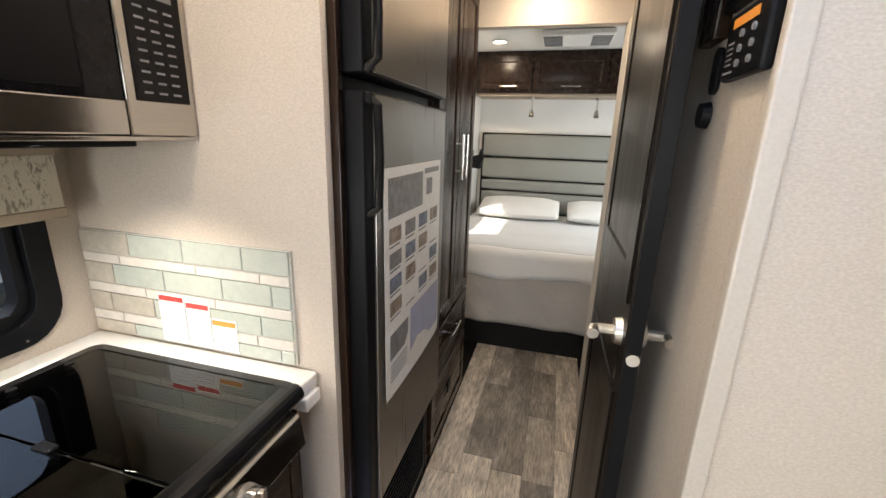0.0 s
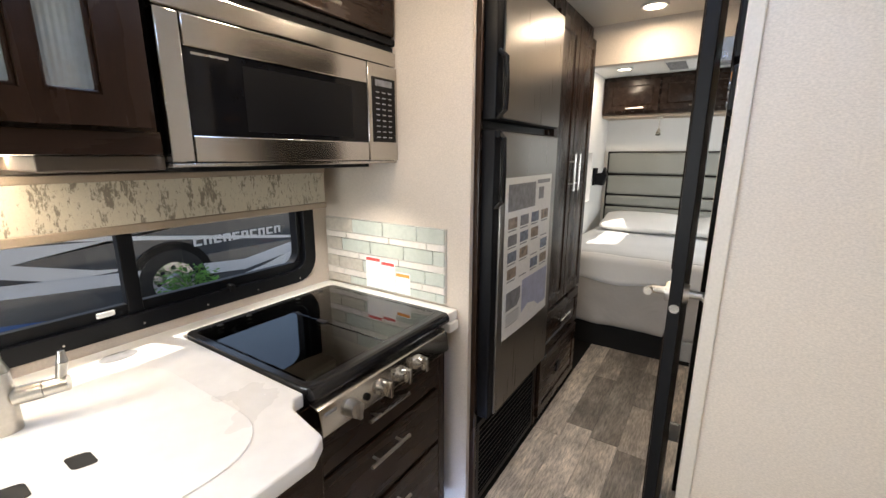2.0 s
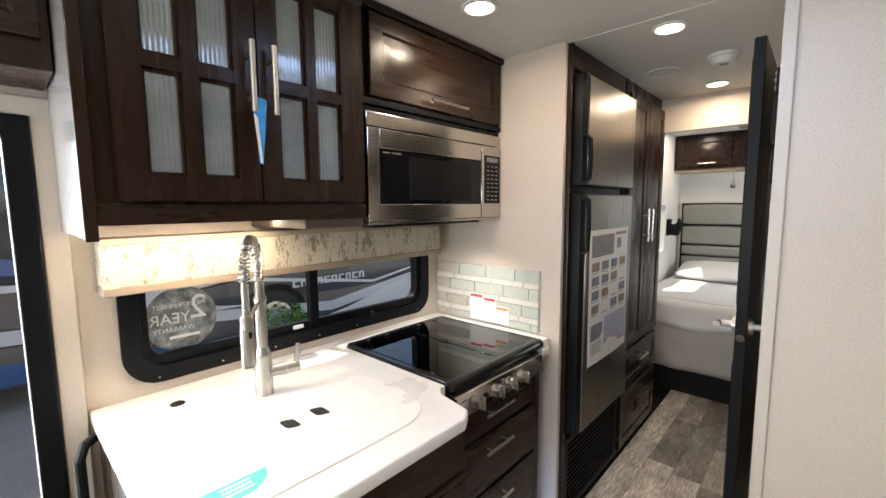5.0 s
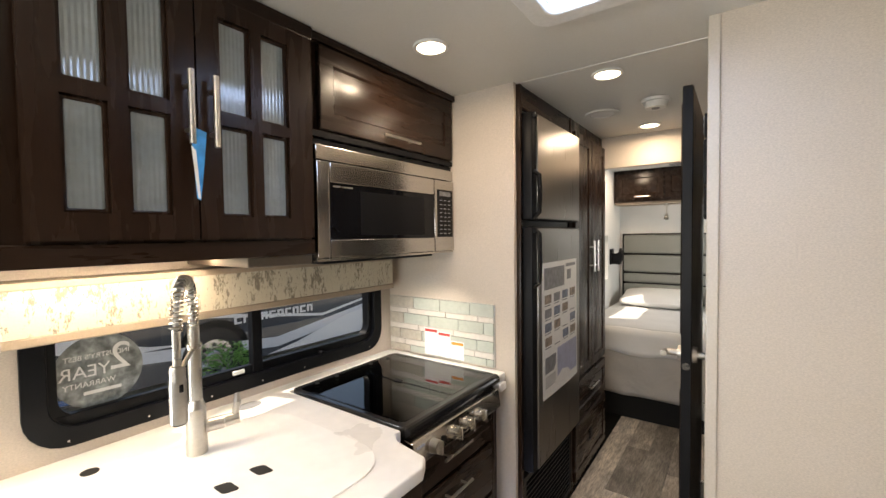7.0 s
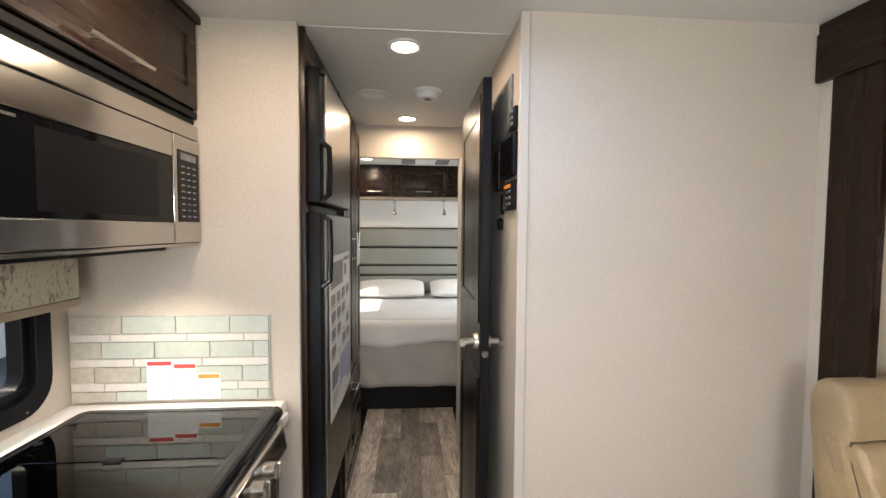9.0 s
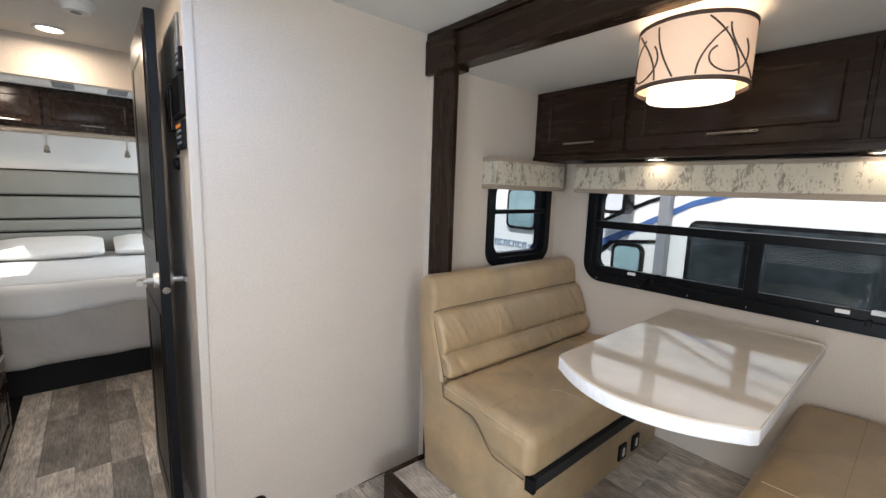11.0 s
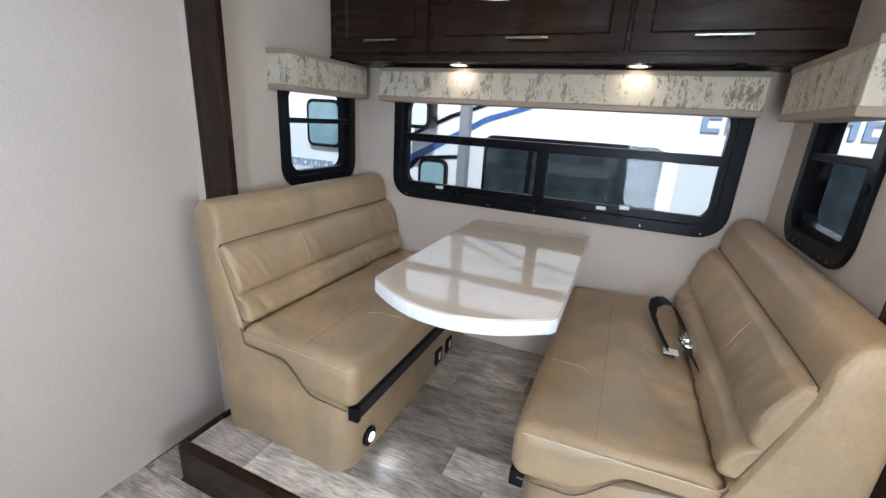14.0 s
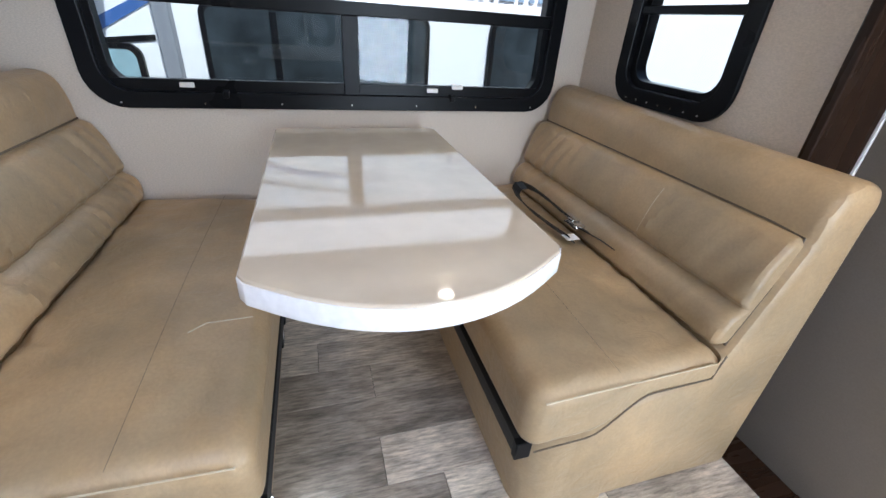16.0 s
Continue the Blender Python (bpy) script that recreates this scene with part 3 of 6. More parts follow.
structure("trim_beam", bm, M_WOODH, "dark wooden beam over the slide-out opening")
structure("trim_wall_corner", bx(0.728, 0.76, 1.186, 1.205, 0.0, 2.128, 0.004), M_TRIM, "beige corner moulding")
structure("trim_jamb", bx(0.712, 0.79, 2.55, 2.735, 0.0, 1.924, 0.004), M_TRIM, "beige end of the bedroom partition")
structure("trim_right", bx(1.7165, 1.734, -1.056, -1.0365, 0.0, 2.12, 0.003), M_WHITEP, "white edge moulding")
bm = bx(0.716, 0.80, 1.935, 1.978, 0.0, 2.02, 0.003)
box(bm, 0.716, 0.80, 2.505, 2.548, 0.0, 2.02, 0.003)
box(bm, 0.716, 0.80, 1.979, 2.504, 1.985, 2.02, 0.003)
structure("trim_bath_door", bm, M_DOOR, "dark bathroom door casing")
structure("trim_strike", bx(0.713, 0.7158, 2.515, 2.535, 1.03, 1.09), M_NICKEL, "brushed strike plate")


# ---- windows ----
def window(name, axis, face, u0, u1, v0, v1, r, sgn, split, label):
    """Black-framed window set in a wall; face is the inner wall face, sgn the way into the room."""
    w = thing(name, (face, (u0 + u1) / 2, v0) if axis == "x" else ((u0 + u1) / 2, face, v0), label, "window")
    w["kind"] = "structure"
    a, b = face - sgn * 0.055, face + sgn * 0.014
    part("window_frame", ring(rounded(u0 - 0.03, u1 + 0.03, v0 - 0.03, v1 + 0.03, r + 0.03), rounded(u0 + 0.022, u1 - 0.022, v0 + 0.022, v1 - 0.022, r), axis, a, b, 0.003), M_FRAME, w)
    part("inner_frame", ring(rounded(u0 + 0.019, u1 - 0.019, v0 + 0.019, v1 - 0.019, r), rounded(u0 + 0.045, u1 - 0.045, v0 + 0.045, v1 - 0.045, r * 0.8), axis, face - sgn * 0.05, face - sgn * 0.006, 0.002), M_FRAME, w)

    def bar(ua, ub, va, vb, out, dep=0.02):
        if axis == "x":
            lo, hi = sorted((face - sgn * 0.03, face - sgn * 0.03 + sgn * (dep + out)))
            return bx(lo, hi, ua, ub, va, vb, 0.003)
        lo, hi = sorted((face - sgn * 0.03, face - sgn * 0.03 + sgn * (dep + out)))
        return bx(ua, ub, lo, hi, va, vb, 0.003)
    if "vbar" in split:
        c = split["vbar"]
        top = split.get("hbar", (v1, v1))[0]
        hw = split.get("half", 0.02)
        part("mullion", bar(c - hw, c + hw, v0 + 0.02, top, 0.012), M_FRAME, w)
    if "sill" in split:
        part("sill_rail", bar(u0 + 0.03, u1 - 0.03, v0 + 0.02, v0 - 0.03 + split["sill"], 0.006), M_FRAME, w)
    if "hbar" in split:
        c, d = split["hbar"]
        part("rail", bar(u0 + 0.02, u1 - 0.02, c, d, 0.016), M_FRAME, w)
    for k, (ua, ub, va, vb, off, mt) in enumerate(split["panes"]):
        p = face - sgn * (0.035 + off)
        bmp = bx(p - 0.002, p + 0.002, ua, ub, va, vb) if axis == "x" else bx(ua, ub, p - 0.002, p + 0.002, va, vb)
        po = part("pane", bmp, mt, w)
        po.visible_shadow = False
    for (u, v) in split.get("latches", ()):
        part("latch", bar(u - 0.035, u + 0.035, v - 0.008, v + 0.008, 0.022), M_BLACK, w)
        part("latch_lever", bar(u - 0.006, u + 0.012, v - 0.004, v + 0.02, 0.035), M_BLACK, w)
    for (u, v) in split.get("tags", ()):
        part("paper_tag", bar(u - 0.022, u + 0.022, v - 0.008, v + 0.008, 0.013), M_PAPER, w, "small white paper tag")
    n = 7
    for k in range(n):
        u = u0 + 0.06 + (u1 - u0 - 0.12) * k / (n - 1)
        q0 = (b - sgn * 0.002, u, v0 - 0.012) if axis == "x" else (u, b - sgn * 0.002, v0 - 0.012)
        q1 = (b + sgn * 0.0015, u, v0 - 0.012) if axis == "x" else (u, b + sgn * 0.0015, v0 - 0.012)
        part("screw", cy(q0, q1, 0.003, n=8), M_NICKEL, w)
    return w


window("window_1", "x", XL, KW[0], KW[1], KW[2], KW[3], 0.07, 1,
       {"sill": 0.085, "vbar": 0.575, "panes": [(KW[0] + 0.03, 0.57, KW[2] + 0.03, KW[3] - 0.03, 0.0, M_PANE), (0.58, KW[1] - 0.03, KW[2] + 0.03, KW[3] - 0.03, 0.012, M_PANE)],
        "latches": [(0.86, 0.962)], "tags": [(0.50, 0.985)]}, "black-framed sliding kitchen window with tinted glass")
window("window_2", "x", XB, CW[0], CW[1], CW[2], CW[3], 0.08, -1,
       {"sill": 0.09, "half": 0.028, "vbar": 0.063, "hbar": (1.232, 1.275), "panes": [(CW[0] + 0.03, CW[1] - 0.03, 1.25, CW[3] - 0.03, 0.0, M_PANE), (CW[0] + 0.03, 0.06, CW[2] + 0.03, 1.25, 0.0, M_PANE_DARK), (0.066, CW[1] - 0.03, CW[2] + 0.03, 1.25, 0.012, M_PANE_DARK)],
        "latches": [(0.48, 0.965), (-0.32, 0.965)], "tags": [(0.60, 0.998), (-0.24, 0.998), (-0.34, 1.012)]}, "wide black-framed dinette window in three panes")
for nm, fc, sg, sw in (("window_3", YL, -1, LW), ("window_4", YR, 1, RW)):
    window(nm, "y", fc, sw[0], sw[1], sw[2], sw[3], 0.07, sg,
           {"hbar": (1.298, 1.322), "panes": [(sw[0] + 0.03, sw[1] - 0.03, 1.31, sw[3] - 0.03, 0.0, M_PANE), (sw[0] + 0.03, sw[1] - 0.03, sw[2] + 0.03, 1.31, 0.012, M_PANE_DARK)],
            "tags": []}, "small black-framed window in two panes")


def valance(axis, u0, u1, face, depth, z0, z1, sgn, label):
    """Cloth-covered box over a window with taupe bands."""
    v = thing("valance", (face, (u0 + u1) / 2, z0) if axis == "x" else ((u0 + u1) / 2, face, z0), label, "valance", "window valances")

    def b(ua, ub, d0, d1, za, zb, bev=0.004):
        lo, hi = sorted((face + sgn * d0, face + sgn * d1))
        return bx(lo, hi, ua, ub, za, zb, bev) if axis == "x" else bx(ua, ub, lo, hi, za, zb, bev)
    part("cloth_box", b(u0, u1, 0.002, depth, z0 + 0.022, z1 - 0.018), M_FABRIC, v)
    part("lower_band", b(u0 - 0.003, u1 + 0.003, 0.002, depth + 0.004, z0, z0 + 0.024), M_TAUPE, v, "taupe padded band")
    part("upper_band", b(u0 - 0.003, u1 + 0.003, 0.002, depth + 0.004, z1 - 0.02, z1), M_TAUPE, v, "taupe padded band")
    return v


valance("x", -0.115, 1.235, XL, 0.105, 1.225, 1.385, 1, "cream bark-print cloth valance over the kitchen window")
valance("x", -0.735, 0.90, XB, -0.15, 1.428, 1.585, 1, "cream bark-print cloth valance over the wide dinette window")
valance("y", 2.035, 2.60, YL, -0.115, 1.432, 1.59, 1, "cream bark-print cloth valance over a small window")
valance("y", 1.903, 2.464, YR, 0.112, 1.414, 1.585, 1, "cream bark-print cloth valance over a small window")


def sticker():
    s = thing("window_sticker", (XL - 0.028, 0.10, 0.99), "round silver warranty sticker on the window, seen from behind", "sticker")
    c = (0.10, 1.10)
    part("disc", cy((XL - 0.0315, c[0], c[1]), (XL - 0.0285, c[0], c[1]), 0.108, n=40), mat("silver_print", (0.20, 0.22, 0.22), 0.35, var=0.6, vs=30, fine=80, fvar=0.3), s)
    for txt, size, du, dv in (("2", 0.115, -0.05, -0.005), ("INDUSTRY'S BEST", 0.020, 0.005, 0.040), ("YEAR", 0.050, 0.035, -0.012), ("WARRANTY", 0.022, 0.025, -0.040)):
        cu = bpy.data.curves.new("word", "FONT")
        cu.body, cu.size, cu.extrude, cu.align_x = txt, size, 0.0004, "CENTER"
        tmp = new("word", cu)
        me = bpy.data.meshes.new_from_object(tmp.evaluated_get(bpy.context.evaluated_depsgraph_get()))
        bpy.data.objects.remove(tmp)
        me.materials.append(M_LETTER)
        ob = new("lettering", me)
        ob.parent = s
        # read from outside, so mirrored from within
        ob.matrix_basis = Matrix.Translation((0.002, c[0] - 0.10 + du * -1, c[1] - 0.99 + dv)) @ Matrix(((0, 0, 1, 0), (-1, 0, 0, 0), (0, 1, 0, 0), (0, 0, 0, 1)))
    part("line_bar", bx(XL - 0.0285, XL - 0.0278, 0.06, 0.15, 1.035, 1.045), M_LETTER, s)


sticker()


# ---- floor boards ----
def boards(parent, x0, x1, y0, y1, z, w, seed):
    rnd = random.Random(seed)
    made = {}
    x = x0
    while x < x1 - 0.005:
        xe = min(x + w, x1)
        y = y0 - rnd.random() * 0.5
        while y < y1:
            ln = rnd.choice((0.45, 0.6, 0.75, 0.9))
            a, b = max(y, y0), min(y + ln, y1)
            if b - a > 0.02:
                key = (round(xe - x, 3), round(b - a, 3))
                if key not in made:
                    m = bmesh.new()
                    box(m, 0.0008, key[0] - 0.0008, 0.0008, key[1] - 0.0008, -0.006, 0.0, 0.0009, 1)
                    made[key] = mesh_of("plank", m, M_PLANK, False)
                ob = new("plank", made[key])
                ob.location = (x, a, z)
                ob.parent = parent
            y += ln
        x = xe


# ---- kitchen ----
def worktop():
    t = thing("worktop", (-0.3, 0.5, 0.845), "white marbled solid-surface kitchen worktop", "worktop")
    out = [(XL + 0.002, -0.16), (-0.01, -0.16), (0.115, -0.13), (0.147, -0.09), (0.147, 0.53), (0.12, 0.575), (-0.005, 0.60), (-0.035, 0.625), (-0.035, 0.652),
           (-0.612, 0.652), (-0.612, 1.26), (-0.02, 1.26), (-0.018, 1.322), (XL + 0.002, 1.322)]
    part("slab", prism(out, "z", 0.847, 0.885, 0.007, 3), M_COUNTER, t)
    part("end_drop", bx(-0.055, -0.012, 1.262, 1.322, 0.81, 0.846, 0.006), M_COUNTER, t)


def sink_covers():
    c = thing("sink_cover", (-0.22, 0.2, 0.885), "white solid-surface sink cover with two finger holes", "sink cover")
    o = rounded(-0.52, 0.055, -0.11, 0.525, 0.13, 8)
    part("cover_board", prism(o, "z", 0.8851, 0.8885, 0.0015), M_COUNTER, c)
    for hx, hy in ((-0.184, 0.19), (-0.186, 0.28)):
        part("finger_hole", prism([(hx + u * 0.8 + v * 0.35, hy + v) for u, v in rounded(-0.032, 0.032, -0.018, 0.018, 0.011, 4)], "z", 0.8884, 0.8892), M_DARKHOLE, c, "dark oval finger hole")
    single("hole_cap", prism([(-0.552 + 0.020 * math.cos(a * 0.3142), 0.025 + 0.020 * math.sin(a * 0.3142)) for a in range(20)], "z", 0.885, 0.8868), M_DARKHOLE, "dark round tap hole in the worktop", "tap hole")
    single("worktop_badge", prism([(-0.613 + 0.03 * math.cos(a * 0.2618), 0.486 + 0.045 * math.sin(a * 0.2618)) for a in range(24)], "z", 0.885, 0.886), M_GREYP, "grey oval maker's badge on the worktop", "badge")
    s = thing("counter_sticker", (-0.06, -0.01, 0.889), "teal round protective sticker on the sink cover", "sticker")
    part("sticker_disc", prism([(-0.06 + 0.075 * math.cos(a * 0.2618), -0.01 + 0.075 * math.sin(a * 0.2618)) for a in range(24)], "z", 0.8893, 0.8898), M_PAPER, s)
    part("teal_print", prism([(-0.06 + 0.073 * math.cos(a * 0.1309 - 1.45), -0.01 + 0.073 * math.sin(a * 0.1309 - 1.45)) for a in range(23)], "z", 0.8898, 0.8900), M_TEAL, s)
    for k in range(3):
        part("print_bar", bx(-0.040 + k * 0.014, -0.034 + k * 0.014, -0.04, 0.02, 0.8900, 0.8903), M_LETTER, s)


def base_cabinet():
    d = thing("drawer_cabinet", (-0.3, 0.93, 0.0), "dark espresso drawer cabinet under the cooktop with three drawers", "cabinet")
    part("carcass", bx(XL + 0.01, -0.035, 0.615, 1.235, 0.09, 0.84, 0.003), M_WOOD, d)
    part("stile", bx(-0.034, -0.018, 1.195, 1.235, 0.09, 0.84, 0.002), M_WOOD, d)
    part("toe_kick", bx(XL + 0.01, -0.08, 0.615, 1.235, 0.0, 0.09), M_TOE, d)
    for z0, z1 in ((0.645, 0.775), (0.425, 0.63), (0.12, 0.41)):
        dr = part("drawer", bx(-0.0345, -0.015, 0.64, 1.19, z0, z1, 0.003), M_WOODH, d)
        zc = z1 - 0.05
        pull(dr, (-0.015, 0.82, zc), (-0.015, 0.99, zc), (1, 0, 0))
    part("toe_light_strip", bx(-0.070, -0.046, 0.66, 1.20, 0.0855, 0.0895), M_TOELED, d, "blue light strip under the cabinet")
    c = thing("sink_cabinet", (-0.3, 0.22, 0.0), "dark espresso sink base cabinet with two doors", "cabinet")
    part("carcass", bx(XL + 0.01, 0.085, -0.145, 0.60, 0.09, 0.845, 0.003), M_WOOD, c)
    part("toe_kick", bx(XL + 0.01, 0.03, -0.145, 0.60, 0.0, 0.09), M_TOE, c)
    for y0, y1 in ((-0.13, 0.215), (0.225, 0.585)):
        dd = part("door", frame_panel(y0, y1, 0.12, 0.66, "x", 0.086, 0.018, 0.05, 1), M_WOOD, c)
        yy = y1 - 0.03 if y0 < 0 else y0 + 0.03
        pull(dd, (0.104, yy, 0.45), (0.104, yy, 0.60), (1, 0, 0))
    part("false_front", bx(0.0845, 0.100, -0.13, 0.585, 0.690, 0.830, 0.003), M_WOODH, c)
    part("lip", bx(0.0845, 0.108, -0.13, 0.585, 0.668, 0.684, 0.003), M_WOODH, c)
    part("toe_light_strip", bx(0.04, 0.064, -0.11, 0.57, 0.0855, 0.0895), M_TOELED, c, "blue light strip under the cabinet")
    g = thing("grab_bar", (-0.62, -0.20, 0.6), "black curved grab handle beside the entry door", "handle")
    part("bar", tube(bmesh.new(), [(-0.64, -0.15, 0.83), (-0.60, -0.185, 0.83), (-0.585, -0.20, 0.80), (-0.585, -0.20, 0.55), (-0.60, -0.185, 0.52), (-0.64, -0.15, 0.52)], 0.013), M_BLACK, g)


def cooktop():
    c = thing("cooktop", (-0.32, 0.955, 0.846), "black glass-covered gas cooktop with steel control panel", "cooktop")
    part("body", bx(-0.60, -0.04, 0.66, 1.25, 0.785, 0.875, 0.004), M_ENAMEL, c)
    part("rim", ring(rounded(-0.612, -0.022, 0.655, 1.256, 0.03), rounded(-0.585, -0.055, 0.68, 1.23, 0.02), "z", 0.872, 0.893, 0.004), M_ENAMEL, c)
    part("front_roll", tube(bmesh.new(), [(-0.030, 0.662, 0.872), (-0.030, 1.25, 0.872)], 0.022, 16), M_ENAMEL, c)
    part("lid_half", bx(-0.585, -0.052, 0.682, 0.953, 0.8865, 0.893, 0.002), M_LID, c, "smoked tempered glass lid")
    part("lid_half", bx(-0.585, -0.052, 0.957, 1.229, 0.8865, 0.893, 0.002), M_LID, c, "smoked tempered glass lid")
    for y in (0.75, 0.85, 1.05, 1.16):
        part("lid_bumper", cy((-0.57, y, 0.892), (-0.57, y, 0.8955), 0.009, n=12), M_BLACK, c)
    part("lid_hinge", bx(-0.34, -0.30, 0.945, 0.965, 0.892, 0.897, 0.002), M_BLACK, c)
    pan = prism([(-0.032, 0.853), (0.004, 0.845), (0.014, 0.775), (-0.032, 0.775)], "y", 0.66, 1.215, 0.003)
    part("control_panel", pan, M_STEEL, c, "brushed steel control panel")
    for y in (0.754, 0.871, 0.955, 1.038):
        k = part("knob", cy((0.005, y, 0.806), (0.038, y, 0.809), 0.024, 0.021, 24), M_NICKEL, c)
        part("grip", bx(0.036, 0.050, y - 0.006, y + 0.006, 0.786, 0.831, 0.003), M_NICKEL, k)
    part("igniter", cy((0.006, 0.812, 0.806), (0.016, 0.812, 0.807), 0.010, n=14), M_BLACK, c)
    part("label_bar", bx(0.0065, 0.0105, 0.675, 0.71, 0.825, 0.832), M_GREYP, c)
    for bxx, byy, r in ((-0.44, 0.81, 0.045), (-0.44, 1.10, 0.045), (-0.19, 0.955, 0.055)):
        bu = part("burner", cy((bxx, byy, 0.8752), (bxx, byy, 0.8815), r, r * 0.9, 24), M_ENAMEL, c)
        part("burner_cap", cy((bxx, byy, 0.8815), (bxx, byy, 0.8845), r * 0.6, n=20), M_NICKEL, bu)
        for k in range(4):
            q = k * math.pi / 2 + 0.5
            part("grate", tube(bmesh.new(), [(bxx + r * 0.5 * math.cos(q), byy + r * 0.5 * math.sin(q), 0.8835), (bxx + 0.12 * math.cos(q), byy + 0.12 * math.sin(q), 0.8825)], 0.003, 6), M_GRATE, bu)
    for x in (-0.33, -0.28):
        part("grate_bar", tube(bmesh.new(), [(x, 0.70, 0.881), (x, 1.21, 0.881)], 0.003, 6), M_GRATE, c)


def faucet():
    f = thing("faucet", (-0.418, 0.228, 0.8885), "brushed nickel spring pull-down kitchen faucet", "faucet")
    bx0, by0 = -0.418, 0.228
    dx, dy = 0.80, -0.60
    part("base", cy((bx0, by0, 0.8885), (bx0, by0, 1.015), 0.027, 0.025, 24), M_NICKEL, f)
    part("shoulder", cy((bx0, by0, 1.0155), (bx0, by0, 1.038), 0.025, 0.0175, 24), M_NICKEL, f)
    part("stem", cy((bx0, by0, 1.0385), (bx0, by0, 1.188), 0.0172, 0.0172, 20), M_NICKEL, f)
    part("collar", cy((bx0, by0, 1.186), (bx0, by0, 1.194), 0.0205, n=20), M_NICKEL, f)
    bm = bmesh.new()
    for k in range(7):
        cyl(bm, (bx0, by0, 1.194 + k * 0.0066), (bx0, by0, 1.199 + k * 0.0066), 0.0150, n=16)
    cyl(bm, (bx0, by0, 1.19), (bx0, by0, 1.243), 0.0125, n=16)
    part("ribbed_sleeve", bm, M_NICKEL, f)
    arch = []
    R = 0.075
    for k in range(25):
        a = math.pi * k / 24
        u = R - R * math.cos(a)
        arch.append(Vector((bx0 + dx * u, by0 + dy * u, 1.268 + 0.11 * math.sin(a))))
    path = [Vector((bx0, by0, 1.24)), Vector((bx0, by0, 1.255))] + arch + [Vector((bx0 + dx * 0.15, by0 + dy * 0.15, 1.262))]
    part("hose", tube(bmesh.new(), path, 0.0065, 10), M_GRATE, f)
    # coil of the spring along the hose
    coil = []
    side = Vector((-dy, dx, 0))
    run = 0.0
    for a, b in zip(path, path[1:]):
        t = (b - a).normalized()
        w = t.cross(side).normalized()
        ln = (b - a).length
        for i in range(16):
            p = a.lerp(b, i / 16)
            ang = 2 * math.pi * (run + ln * i / 16) / 0.0112
            coil.append(p + 0.0135 * (math.cos(ang) * side + math.sin(ang) * w))
        run += ln
    part("spring", tube(bmesh.new(), coil, 0.0026, 5), M_NICKEL, f)
    hx, hy = bx0 + dx * 0.15, by0 + dy * 0.15
    part("spray_neck", cy((hx, hy, 1.268), (hx, hy, 1.178), 0.0095, n=16), M_NICKEL, f)
    part("spray_collar", cy((hx, hy, 1.177), (hx, hy, 1.140), 0.0165, 0.0185, n=18), M_NICKEL, f)
    part("spray_button", bx(hx + 0.0135, hx + 0.0215, hy - 0.005, hy + 0.005, 1.116, 1.136, 0.003), M_BLACK, f, "black spray button")
    part("spray_head", cy((hx, hy, 1.1395), (hx, hy, 1.038), 0.0195, 0.0195, 24), M_NICKEL, f)
    part("spray_nozzle", cy((hx, hy, 1.0375), (hx, hy, 1.034), 0.016, n=20), M_BLACK, f)
    bm = tube(bmesh.new(), [(bx0, by0, 1.188), (bx0 + dx * 0.05, by0 + dy * 0.05, 1.176), (bx0 + dx * 0.10, by0 + dy * 0.10, 1.165), (hx - dx * 0.012, hy - dy * 0.012, 1.164)], 0.006, 10)
    cyl(bm, (hx, hy, 1.160), (hx, hy, 1.169), 0.0185, n=18)
    part("holder_arm", bm, M_NICKEL, f)
    part("valve_body", cy((bx0 + 0.010, by0 + 0.02, 0.958), (bx0 + 0.030, by0 + 0.062, 0.962), 0.0185, n=22), M_NICKEL, f)
    part("valve_cap", cy((bx0 + 0.0305, by0 + 0.063, 0.962), (bx0 + 0.047, by0 + 0.098, 0.965), 0.0175, 0.0165, n=22), M_NICKEL, f)
    lv = cy((bx0 + 0.041, by0 + 0.086, 0.972), (bx0 + 0.043, by0 + 0.094, 1.012), 0.0085, 0.0105, n=14)
    cyl(lv, (bx0 + 0.043, by0 + 0.094, 1.012), (bx0 + 0.040, by0 + 0.096, 1.035), 0.0105, 0.006, n=14)
    part("lever", lv, M_NICKEL, f)


